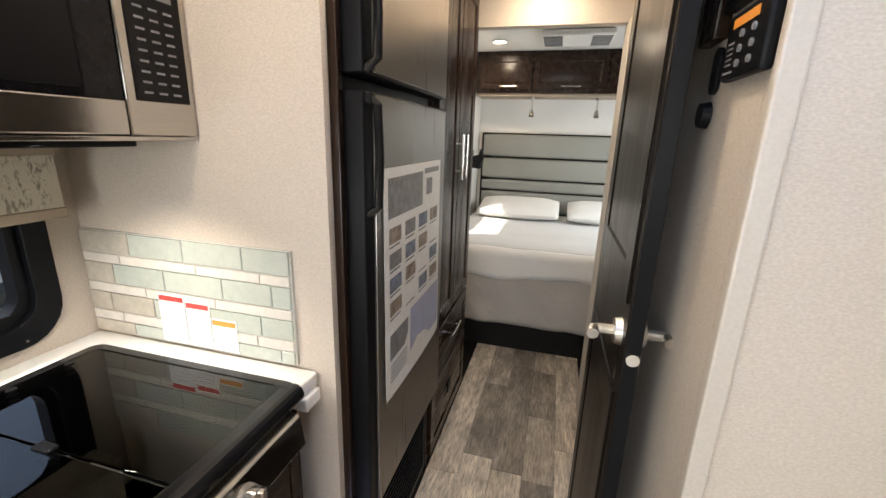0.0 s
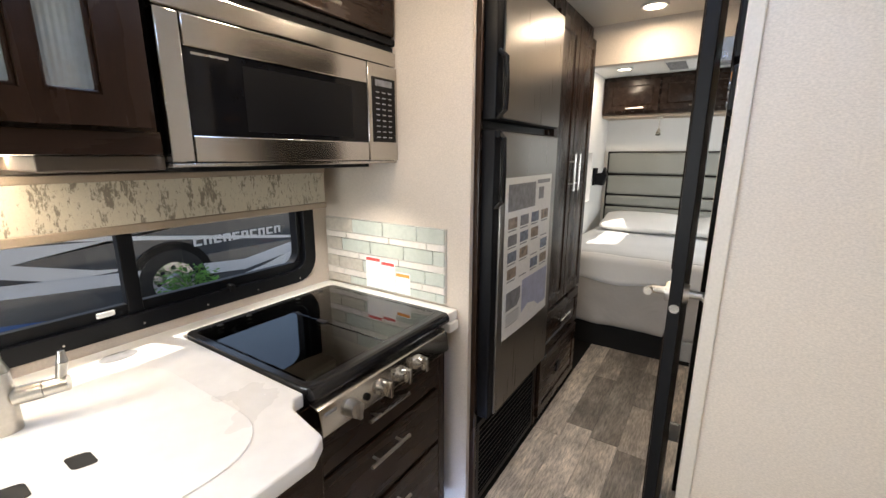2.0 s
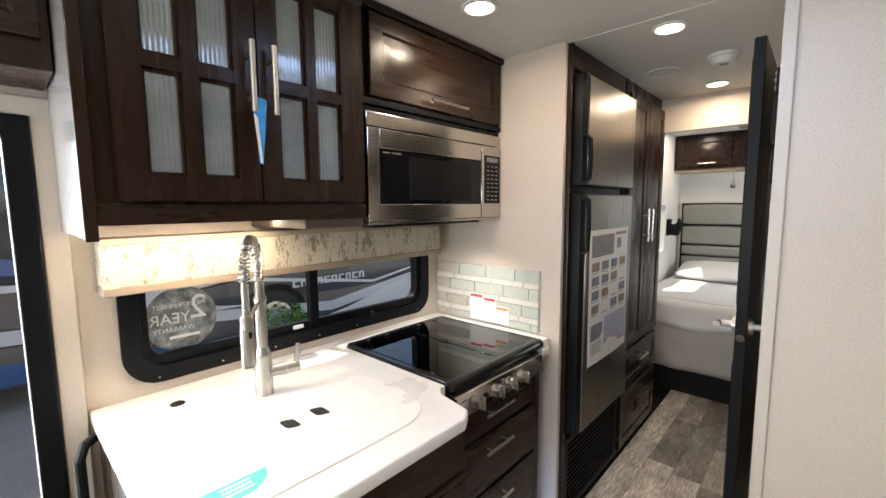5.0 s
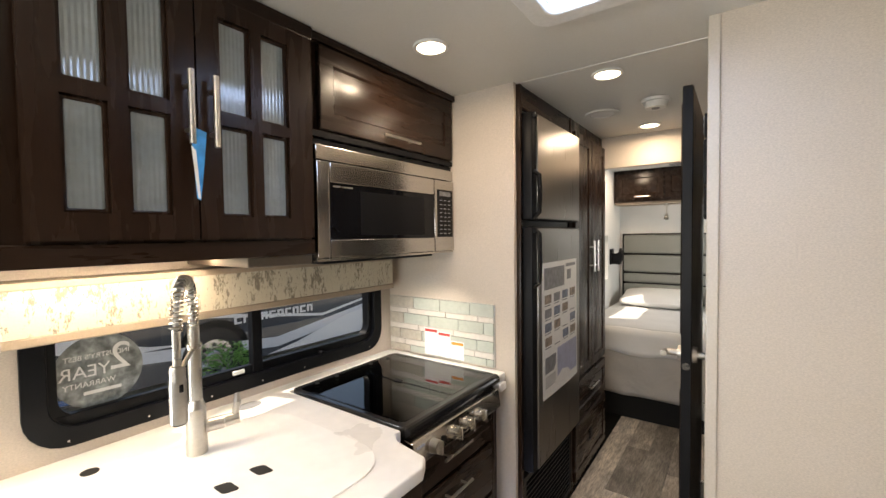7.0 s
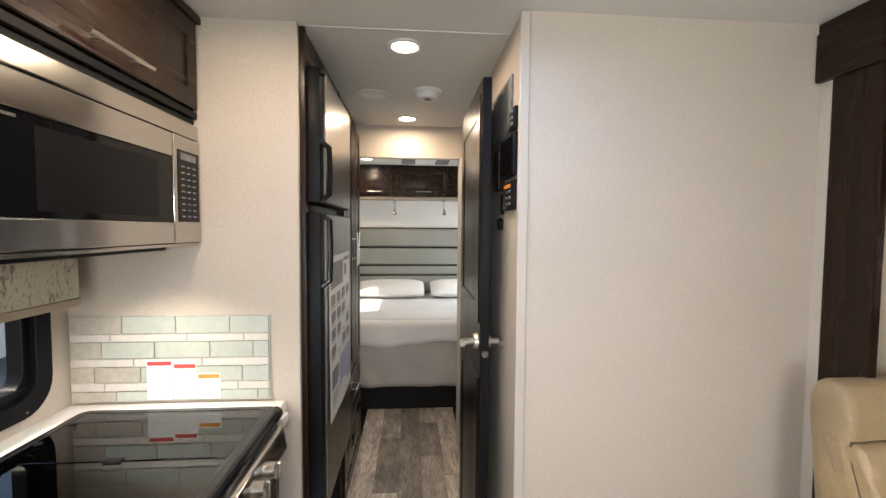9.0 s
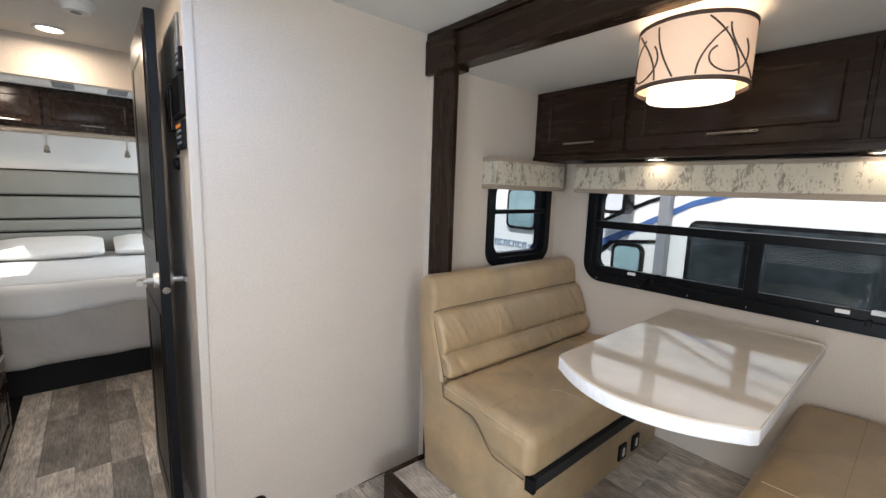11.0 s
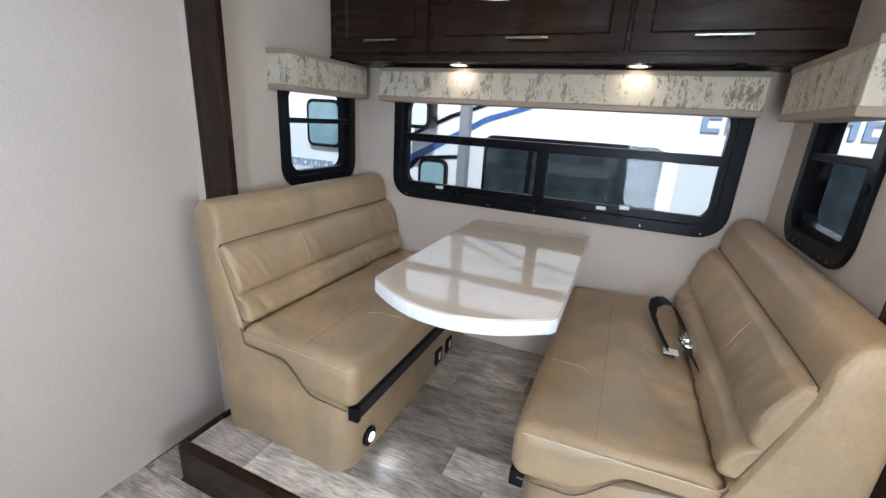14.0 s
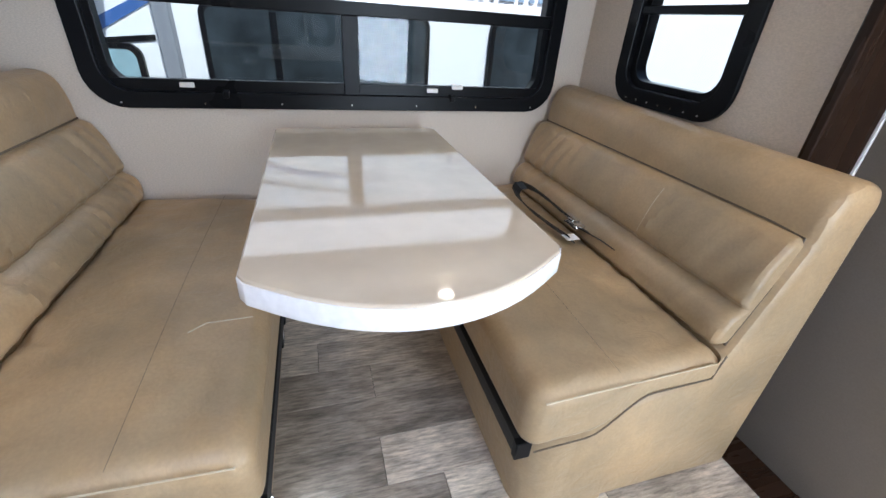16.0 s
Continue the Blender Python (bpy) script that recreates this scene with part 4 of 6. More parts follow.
def microwave():
    m = thing("microwave", (-0.48, 0.935, 1.40), "stainless steel over-the-range microwave with black glass door", "microwave")
    fx = -0.285
    y0, y1, z0, z1 = 0.547, 1.321, 1.405, 1.80
    part("body", bx(XL + 0.01, fx - 0.03, y0, y1, z0, z1, 0.003), M_BLACK, m)
    part("vent_strip", bx(fx - 0.03, fx - 0.012, y0, y1, 1.785, 1.803, 0.003), M_BLACK, m)
    part("top_band", bx(fx - 0.03, fx, y0, y1, 1.735, 1.783, 0.004), M_STEEL, m)
    part("door_stile", bx(fx - 0.03, fx + 0.004, y0, 0.596, 1.416, 1.731, 0.003), M_STEEL, m)
    part("door_rail", bx(fx - 0.03, fx + 0.004, 0.599, 1.168, 1.664, 1.731, 0.003), M_STEEL, m)
    part("door_rail", bx(fx - 0.03, fx + 0.004, 0.599, 1.168, 1.416, 1.476, 0.003), M_STEEL, m)
    part("door_glass", bx(fx - 0.02, fx + 0.0005, 0.599, 1.168, 1.4775, 1.6625), M_MWGLASS, m, "black glass door window")
    part("inner_window", bx(fx + 0.0005, fx + 0.0012, 0.735, 1.10, 1.49, 1.645), M_BLACK, m)
    part("maker_mark", bx(fx + 0.0005, fx + 0.0015, 0.615, 0.70, 1.650, 1.655), M_NICKEL, m)
    ctl = part("control_panel", bx(fx - 0.03, fx + 0.004, 1.171, y1, 1.415, 1.732, 0.003), M_STEEL, m)
    part("keypad", bx(fx + 0.0035, fx + 0.0055, 1.19, 1.307, 1.478, 1.69, 0.002), M_MWGLASS, ctl, "black glass keypad")
    part("display", bx(fx + 0.0055, fx + 0.0062, 1.205, 1.29, 1.662, 1.682), M_GREYP, ctl)
    bm = bmesh.new()
    for r in range(9):
        for q in range(3):
            box(bm, fx + 0.0055, fx + 0.0061, 1.207 + q * 0.031, 1.207 + q * 0.031 + 0.018, 1.492 + r * 0.0185, 1.492 + r * 0.0185 + 0.004)
    part("key_marks", bm, M_GREYP, ctl)
    part("lower_lip", bx(fx - 0.03, fx - 0.002, y0 + 0.002, y1 - 0.002, 1.405, 1.414, 0.002), M_STEEL, m)
    part("under_lamp_plate", bx(XL + 0.05, fx - 0.05, y0 + 0.06, y1 - 0.10, 1.392, 1.405, 0.003), M_BLACK, m)


def upper_cabinets():
    c = thing("glass_cabinet", (-0.48, 0.17, 1.43), "dark espresso upper cabinet with two reeded-glass doors", "cabinet")
    fx = -0.28
    part("carcass", bx(XL + 0.005, fx, -0.165, 0.525, 1.432, CEIL - 0.003, 0.003), M_WOOD, c)
    part("end_panel", bx(XL + 0.005, fx + 0.012, -0.180, -0.166, 1.405, CEIL - 0.003, 0.003), M_SILVER, c, "glossy silver end panel")
    part("edge_trim", bx(fx + 0.0125, fx + 0.020, -0.183, -0.160, 1.400, CEIL - 0.003, 0.002), M_WOOD, c)
    part("bottom_rail", bx(fx + 0.0005, fx + 0.012, -0.165, 0.525, 1.432, 1.478, 0.002), M_WOODH, c)
    part("crown", bx(fx + 0.0005, fx + 0.022, -0.165, 0.525, 2.085, CEIL - 0.003, 0.004), M_WOODH, c)
    for y0, y1, gl in ((-0.123, 0.178, ((-0.06, 0.0), (0.05, 0.115))), (0.182, 0.509, ((0.243, 0.309), (0.355, 0.422)))):
        zs = ((1.541, 1.770), (1.800, 2.035))
        gl = [(g0 - 0.008, g1 + 0.008) for g0, g1 in gl]
        f0, f1 = fx + 0.0125, fx + 0.032
        cols = [y0, gl[0][0], gl[0][1], gl[1][0], gl[1][1], y1]
        bm = grid_solid(f0, f1, cols, [1.485, zs[0][0], zs[0][1], zs[1][0], zs[1][1], 2.08],
                        lambda y, z: any(g[0] < y < g[1] for g in gl) and any(h[0] < z < h[1] for h in zs))
        d = part("door", bm, M_WOOD, c)
        for ga, gb in gl:
            for za, zb in zs:
                bead = ring([(ga - 0.001, za - 0.001), (gb + 0.001, za - 0.001), (gb + 0.001, zb + 0.001), (ga - 0.001, zb + 0.001)],
                            [(ga + 0.008, za + 0.008), (gb - 0.008, za + 0.008), (gb - 0.008, zb - 0.008), (ga + 0.008, zb - 0.008)], "x", f0 + 0.002, f1 - 0.009, 0.003)
                part("bead", bead, M_WOOD, d)
                part("pane", bx(f0 + 0.001, f0 + 0.005, ga, gb, za, zb), M_REED, d, "frosted reeded glass pane")
        hy = y1 - 0.022 if y0 < 0 else y0 + 0.030
        pull(d, (f1, hy, 1.705), (f1, hy, 1.875), (1, 0, 0), 0.007, 0.03)
    tg = thing("hang_tag", (-0.222, 0.165, 1.58), "blue and white paper tag hanging from a handle", "tag")
    part("tag_paper", prism([(0.15, 1.745), (0.185, 1.735), (0.178, 1.66), (0.168, 1.575), (0.160, 1.58)], "x", -0.216, -0.2145), M_BLUETAG, tg)
    part("tag_white", prism([(0.150, 1.70), (0.160, 1.69), (0.168, 1.578), (0.162, 1.58)], "x", -0.2143, -0.2138), M_PAPER, tg)
    l = thing("lift_cabinet", (-0.48, 0.93, 1.805), "dark espresso lift-up cabinet above the microwave", "cabinet")
    part("carcass", bx(XL + 0.005, -0.30, 0.53, 1.322, 1.806, CEIL - 0.003, 0.003), M_WOOD, l)
    part("trim_strip", bx(-0.2995, -0.287, 0.53, 1.322, 1.806, 1.826, 0.002), M_BLACK, l)
    d = part("door", frame_panel(0.565, 1.31, 1.832, 2.10, "x", -0.2995, 0.02, 0.055, 1), M_WOODH, l)
    pull(d, (-0.2795, 0.83, 1.86), (-0.2795, 1.04, 1.86), (1, 0, 0))
    part("crown", bx(-0.2995, -0.27, 0.53, 1.322, 2.102, CEIL - 0.003, 0.003), M_WOODH, l)
    s = thing("microwave_shelf", (-0.5, 0.43, 1.40), "taupe filler panel under the upper cabinet beside the microwave", "panel")
    part("filler", bx(XL + 0.01, -0.31, 0.33, 0.546, 1.400, 1.4315, 0.004), M_UNDER, s)
    u = thing("under_cabinet_light", (-0.44, 0.12, 1.428), "slim warm strip light under the upper cabinet", "light")
    part("lens", bx(-0.52, -0.48, -0.13, 0.37, 1.4295, 1.4318), M_GLOW, u)
    e = thing("entry_cabinet", (-0.5, -0.7, 1.775), "dark cabinet over the entry door", "cabinet")
    part("carcass", bx(XL + 0.005, -0.47, -1.4, -0.184, 1.775, CEIL - 0.003, 0.003), M_WOOD, e)
    part("door", frame_panel(-1.38, -0.20, 1.84, 2.11, "x", -0.4695, 0.018, 0.04, 1), M_WOODH, e)


def backsplash():
    b = thing("backsplash", (-0.38, 1.32, 0.89), "grey-green glass and stone tile backsplash", "backsplash")
    x0, x1, z0, z1 = -0.69, -0.068, 0.893, 1.175
    part("backing", bx(x0, x1, 1.3165, 1.3245, z0, z1), M_GROUT, b)
    rnd = random.Random(5)
    rows = [(1.118, 1.173, "AB"), (1.092, 1.115, "C"), (1.037, 1.089, "AB"), (1.010, 1.034, "C"), (0.958, 1.007, "AB"), (0.930, 0.955, "C"), (0.895, 0.927, "AB")]
    for k, (za, zb, kind) in enumerate(rows):
        x = x0 + 0.001
        step = 0.155 if kind == "AB" else 0.21
        first = True
        while x < x1 - 0.01:
            ln = step * rnd.uniform(0.85, 1.15) * (0.55 if first and k % 3 else 1)
            e = min(x + ln, x1 - 0.001)
            if x1 - e < 0.03:
                e = x1 - 0.001
            mt = M_TILE_C if kind == "C" else (M_TILE_B if x < -0.60 else M_TILE_A)
            part("tile", bx(x, e - 0.0025, 1.3105, 1.317, za, zb, 0.001, 1), mt, b)
            x = e
            first = False
    for nm, xa, xb, za, zb, mt in (("warning_card", -0.455, -0.375, 0.90, 1.03, M_RED), ("warning_card", -0.372, -0.30, 0.90, 1.02, M_RED), ("warning_card", -0.297, -0.225, 0.90, 0.985, M_ORANGE)):
        c = thing(nm, ((xa + xb) / 2, 1.306, za), "white printed warning card with coloured heading", "card", "cards on the backsplash")
        part("sheet", bx(xa, xb, 1.3075, 1.3085, za, zb), M_PAPER, c)
        part("heading", bx(xa + 0.003, xb - 0.003, 1.3068, 1.3074, zb - 0.017, zb - 0.004), mt, c)
        for i in range(4):
            part("print_bar", bx(xa + 0.006, xb - 0.01, 1.3069, 1.3074, zb - 0.032 - i * 0.012, zb - 0.0305 - i * 0.012), M_LAV, c)


def refrigerator():
    f = thing("refrigerator", (-0.25, 1.68, 0.40), "dark steel two-door refrigerator with black side handles", "refrigerator")
    part("body", bx(-0.60, 0.03, 1.375, 2.0, 0.41, 2.03, 0.003), M_BLACK, f)
    for nm, z0, z1 in (("freezer_door", 1.548, 2.01), ("fridge_door", 0.435, 1.518)):
        d = part(nm, bx(0.031, 0.09, 1.372, 1.99, z0, z1, 0.008, 3), M_BLACK, f)
        part("steel_skin", bx(0.0895, 0.098, 1.412, 1.984, z0 + 0.006, z1 - 0.006, 0.003), M_FRIDGE, d, "dark brushed steel door skin")
        hz = (z0 + 0.01, z0 + 0.21) if nm == "freezer_door" else (z1 - 0.26, z1 - 0.01)
        h = tube(bmesh.new(), [(0.088, 1.388, hz[0]), (0.115, 1.386, hz[0] + 0.02), (0.118, 1.386, (hz[0] + hz[1]) / 2), (0.115, 1.386, hz[1] - 0.02), (0.088, 1.388, hz[1])], 0.010, 10)
        part("handle", h, M_ENAMEL, d, "black moulded handle wrapped in film")
        part("hinge_cap", bx(0.088, 0.104, 1.374, 1.40, z1 - 0.028, z1 - 0.004, 0.004), M_BLACK, d)
    e = thing("fridge_surround", (0.0, 1.7, 0.0), "dark wooden surround around the refrigerator", "cabinet")
    part("near_panel", bx(-0.62, 0.045, 1.3495, 1.371, 0.0, CEIL - 0.002, 0.003), M_WOOD, e)
    part("top_panel", bx(-0.60, 0.04, 1.372, 2.015, 2.035, CEIL - 0.002, 0.003), M_WOODH, e)
    part("far_panel", bx(-0.60, 0.045, 2.003, 2.022, 0.0, CEIL - 0.002, 0.003), M_WOOD, e)
    part("back_board", bx(-0.60, -0.02, 1.372, 2.002, 0.0, 0.40), M_BLACK, e)
    v = thing("vent_grille", (0.03, 1.69, 0.03), "black louvred vent below the refrigerator", "vent")
    part("frame", ring([(1.373, 0.02), (2.001, 0.02), (2.001, 0.40), (1.373, 0.40)], [(1.40, 0.05), (1.975, 0.05), (1.975, 0.37), (1.40, 0.37)], "x", -0.018, 0.044, 0.003), M_BLACK, v)
    for i in range(13):
        z = 0.058 + i * 0.0242
        part("louvre", prism([(0.012, z), (0.040, z - 0.006), (0.042, z + 0.003), (0.014, z + 0.010)], "y", 1.401, 1.974), M_BLACK, v)


def poster():
    p = thing("poster", (0.104, 1.68, 0.735), "white glossy brochure sheet with small pictures taped on the fridge", "poster")
    bm = bmesh.new()
    N = 8
    lay = []
    for dx in (0.0, 0.0007):
        lay.append([[bm.verts.new((0.1006 + dx + 0.010 * (1 - j / N) ** 2 * (0.4 + 0.6 * math.sin(3 * i / 6)), 1.444 + 0.478 * i / 6, 0.738 + 0.617 * j / N)) for i in range(7)] for j in range(N + 1)])
    for g in lay:
        for q0, q1 in zip(g, g[1:]):
            for i in range(6):
                bm.faces.new((q0[i], q0[i + 1], q1[i + 1], q1[i]))
    rim = [(0, i) for i in range(7)] + [(j, 6) for j in range(1, N + 1)] + [(N, i) for i in range(5, -1, -1)] + [(j, 0) for j in range(N - 1, 0, -1)]
    for (j0, i0), (j1, i1) in zip(rim, rim[1:] + rim[:1]):
        bm.faces.new((lay[0][j0][i0], lay[0][j1][i1], lay[1][j1][i1], lay[1][j0][i0]))
    part("sheet", bm, M_PAPER, p)

    def print_at(name, u0, u1, v0, v1, mt):
        za, zb = 0.738 + 0.617 * (1 - v1), 0.738 + 0.617 * (1 - v0)
        j = (za + zb) / 2
        q = 1 - (j - 0.738) / 0.617
        m = (u0 + u1) / 2
        bulge = 0.010 * q ** 2 * (0.4 + 0.6 * math.sin(3 * m))
        x = 0.1016 + bulge + 0.0006
        part(name, bx(x, x + 0.0004, 1.444 + 0.478 * u0, 1.444 + 0.478 * u1, za, zb), mt, p)
    print_at("picture", 0.05, 0.60, 0.04, 0.20, M_GREYP)
    print_at("heading_bar", 0.64, 0.95, 0.03, 0.055, M_GREYP)
    print_at("picture", 0.68, 0.80, 0.08, 0.16, M_GREYP)
    cols = (M_BROWNP, M_GREYP, M_BLUEP)
    k = 0
    for r in range(4):
        for c in range(4):
            if (r + c) % 5 != 4:
                print_at("picture", 0.06 + c * 0.235, 0.06 + c * 0.235 + 0.17, 0.24 + r * 0.105, 0.24 + r * 0.105 + 0.065, cols[k % 3])
            k += 1
            print_at("print_bar", 0.06 + c * 0.235, 0.06 + c * 0.235 + 0.15, 0.315 + r * 0.105, 0.322 + r * 0.105, M_GREYP)
    print_at("panel_print", 0.36, 0.95, 0.67, 0.93, M_LAV)
    print_at("picture", 0.05, 0.33, 0.70, 0.82, M_GREYP)
    print_at("picture", 0.45, 0.88, 0.69, 0.78, M_BLUEP)
    for i in range(5):
        print_at("print_bar", 0.05, 0.31, 0.845 + i * 0.018, 0.851 + i * 0.018, M_GREYP)


def pantry():
    p = thing("pantry", (-0.2, 2.36, 0.0), "tall dark espresso pantry cabinet with two doors and a drawer", "cabinet")
    part("carcass", bx(-0.60, 0.04, 2.0235, 2.69, 0.0, CEIL - 0.002, 0.003), M_WOOD, p)
    for y0, y1, hy in ((2.035, 2.352, 2.315), (2.358, 2.675, 2.395)):
        d = part("door", frame_panel(y0, y1, 0.645, 2.06, "x", 0.0405, 0.02, 0.055, 1), M_WOOD, p)
        pull(d, (0.0605, hy, 1.25), (0.0605, hy, 1.44), (1, 0, 0))
    d = part("drawer", frame_panel(2.035, 2.675, 0.40, 0.625, "x", 0.0405, 0.02, 0.05, 1), M_WOODH, p)
    pull(d, (0.0605, 2.25, 0.54), (0.0605, 2.42, 0.54), (1, 0, 0))
    part("hatch", frame_panel(2.035, 2.675, 0.05, 0.38, "x", 0.0405, 0.02, 0.05, 1), M_WOODH, p)
    part("latch", bx(0.06, 0.068, 2.30, 2.36, 0.20, 0.26, 0.004), M_BLACK, p)


worktop()
sink_covers()
base_cabinet()
cooktop()
faucet()
microwave()
upper_cabinets()
backsplash()
refrigerator()
poster()
pantry()


# ---- passage ----
def bath_door():
    d = thing("door_1", (0.66, 1.37, 0.01), "dark brown bathroom door standing open with nickel lever", "door")
    d["kind"] = "structure"
    bm = bx(0.645, 0.678, 1.37, 1.93, 0.012, 1.99, 0.003)
    part("leaf", bm, M_DOOR, d)
    part("face_panel", frame_panel(1.395, 1.905, 1.12, 1.94, "x", 0.6448, 0.005, 0.07, -1, 0.004), M_DOOR, d)
    part("face_panel", frame_panel(1.395, 1.905, 0.08, 0.92, "x", 0.6448, 0.005, 0.07, -1, 0.004), M_DOOR, d)
    part("edge_strip", bx(0.6475, 0.6755, 1.3675, 1.3702, 0.012, 1.99), M_BLACK, d)
    for s, x in ((-1, 0.645), (1, 0.678)):
        k = part("rosette", cy((x, 1.43, 1.045), (x + s * 0.014, 1.43, 1.045), 0.030, 0.027, 24), M_NICKEL, d)
        part("lever", tube(bmesh.new(), [(x + s * 0.013, 1.43, 1.045), (x + s * 0.045, 1.43, 1.045), (x + s * 0.055, 1.425, 1.045), (x + s * 0.058, 1.41, 1.045), (x + s * 0.058, 1.40, 1.044)], 0.012, 12), M_NICKEL, k, "brushed nickel lever")
    part("latch_bolt", cy((0.662, 1.3675, 1.017), (0.662, 1.358, 1.017), 0.013, n=18), M_CHROME, d)
    for z in (0.25, 0.62, 1.75):
        part("hinge", bx(0.676, 0.715, 1.915, 1.935, z, z + 0.08, 0.002), M_NICKEL, d)


def control_panels():
    b = thing("recess_panel", (0.735, 1.44, 1.79), "grey framed control board high on the bathroom wall", "panel")
    part("board", bx(0.729, 0.7365, 1.30, 1.62, 1.79, 1.98, 0.003), M_GREYP, b)
    part("board_face", bx(0.7275, 0.7288, 1.315, 1.605, 1.805, 1.965, 0.001), M_HEAD, b)
    d = thing("control_screen", (0.735, 1.31, 1.632), "black glass control screen on the bathroom wall", "screen")
    part("case", bx(0.716, 0.7365, 1.215, 1.40, 1.634, 1.772, 0.006), M_BLACK, d)
    part("glass", bx(0.7145, 0.7158, 1.228, 1.387, 1.646, 1.760, 0.001), M_MWGLASS, d)
    e = thing("wooden_box", (0.735, 1.455, 1.60), "small dark reddish-brown box on the bathroom wall", "box")
    part("box_body", bx(0.712, 0.7365, 1.412, 1.50, 1.602, 1.752, 0.004), M_WOOD, e)
    k = thing("remote_holder", (0.735, 1.435, 1.515), "slim dark oval plate on the bathroom wall", "wall plate")
    part("plate", prism(rounded(1.412, 1.446, 1.515, 1.592, 0.016), "x", 0.728, 0.7365, 0.002), M_BLACK, k)
    for z0, z1, y0, y1, lab in ((1.526, 1.622, 1.218, 1.362, "black control panel with buttons and orange display"), (1.778, 1.852, 1.215, 1.286, "small black switch panel with keys"),):
        c = thing("wall_thermostat" if z0 < 1.6 else "wall_switch", (0.725, y0 + 0.06, z0), lab, "thermostat" if z0 < 1.6 else "switch")
        part("case", bx(0.718, 0.7365, y0, y1, z0, z1, 0.006), M_BLACK, c)
        w = y1 - y0
        if z0 < 1.6:
            part("display", bx(0.7165, 0.7178, y0 + 0.03, y1 - 0.028, z1 - 0.024, z1 - 0.011), M_ORANGE, c)
            for r in range(5):
                part("label_bar", bx(0.717, 0.7178, y1 - 0.040, y1 - 0.018, z0 + 0.021 + r * 0.0075, z0 + 0.0235 + r * 0.0075), M_GREYP, c)
            part("label_bar", bx(0.717, 0.7178, y1 - 0.05, y1 - 0.015, z0 + 0.009, z0 + 0.0125), M_GREYP, c)
        for r in range(3):
            for q in range(2):
                part("button", cy((0.719, y0 + w * (0.25 + 0.28 * q), z0 + 0.020 + r * 0.02), (0.7145, y0 + w * (0.25 + 0.28 * q), z0 + 0.020 + r * 0.02), 0.0052, n=10), M_GREYP, c)
    s = thing("rotary_switch", (0.735, 1.452, 1.47), "small round black knob on the wall", "switch")
    part("dial", cy((0.7365, 1.448, 1.482), (0.722, 1.448, 1.482), 0.024, 0.021, 20), M_BLACK, s)
    o = thing("wall_outlet", (0.896, 1.19, 0.10), "black oval outlet low on the bathroom wall", "outlet")
    part("cover", prism(rounded(0.85, 0.942, 0.103, 0.165, 0.028), "y", 1.178, 1.1945, 0.004), M_BLACK, o)
    part("socket", bx(0.872, 0.92, 1.1765, 1.1785, 0.122, 0.146, 0.001), M_FRAME, o)


def puck(x, y, z=None):
    z = CEIL if z is None else z
    p = thing("ceiling_light", (x, y, z - 0.012), "round white recessed ceiling light, switched on", "light", "ceiling lights")
    part("rim", ring([(x + 0.062 * math.cos(a * 0.2618), y + 0.062 * math.sin(a * 0.2618)) for a in range(24)], [(x + 0.048 * math.cos(a * 0.2618), y + 0.048 * math.sin(a * 0.2618)) for a in range(24)], "z", z - 0.010, z - 0.0005, 0.003), M_WHITEP, p)
    part("lens", cy((x, y, z - 0.007), (x, y, z - 0.001), 0.0485, n=24), M_GLOW, p)


def ceiling_things():
    for x, y in PUCKS:
        puck(x, y)
    d = thing("smoke_detector", (0.475, 1.955, CEIL - 0.04), "white round smoke detector on the ceiling", "detector")
    part("base", cy((0.475, 1.955, CEIL - 0.014), (0.475, 1.955, CEIL - 0.001), 0.064, 0.066, 28), M_WHITEP, d)
    part("case", cy((0.475, 1.955, CEIL - 0.042), (0.475, 1.955, CEIL - 0.0145), 0.046, 0.057, 28), M_WHITEP, d)
    part("grille", cy((0.475, 1.955, CEIL - 0.0445), (0.475, 1.955, CEIL - 0.0421), 0.018, n=18), M_GREYP, d)
    s = thing("ceiling_speaker", (0.205, 2.038, CEIL - 0.012), "round white ceiling speaker", "speaker")
    part("ring", ring([(0.205 + 0.09 * math.cos(a * 0.2), 2.038 + 0.09 * math.sin(a * 0.2)) for a in range(32)], [(0.205 + 0.062 * math.cos(a * 0.2), 2.038 + 0.062 * math.sin(a * 0.2)) for a in range(32)], "z", CEIL - 0.010, CEIL - 0.001, 0.003), M_CEIL, s)
    part("mesh_cover", cy((0.205, 2.038, CEIL - 0.006), (0.205, 2.038, CEIL - 0.001), 0.062, n=32), M_WHITEP, s)
    r = thing("roof_vent", (0.55, 0.72, CEIL - 0.03), "white framed roof vent in the ceiling", "vent")
    part("frame", ring(rounded(0.31, 0.85, 0.38, 0.92, 0.05), rounded(0.37, 0.79, 0.44, 0.86, 0.03), "z", CEIL - 0.028, CEIL - 0.001, 0.006), M_WHITEP, r)
    part("lid", bx(0.372, 0.788, 0.442, 0.858, CEIL - 0.006, CEIL - 0.002), M_PANE, r, "clear acrylic lid")
    part("lid_bar", bx(0.572, 0.588, 0.442, 0.858, CEIL - 0.016, CEIL - 0.007, 0.003), M_WHITEP, r)
    structure("backdrop_sky", bx(0.30, 0.86, 0.37, 0.93, CEIL + 0.052, CEIL + 0.062), M_SKYGLOW, "blue sky above the roof vent")


bath_door()
control_panels()
ceiling_things()


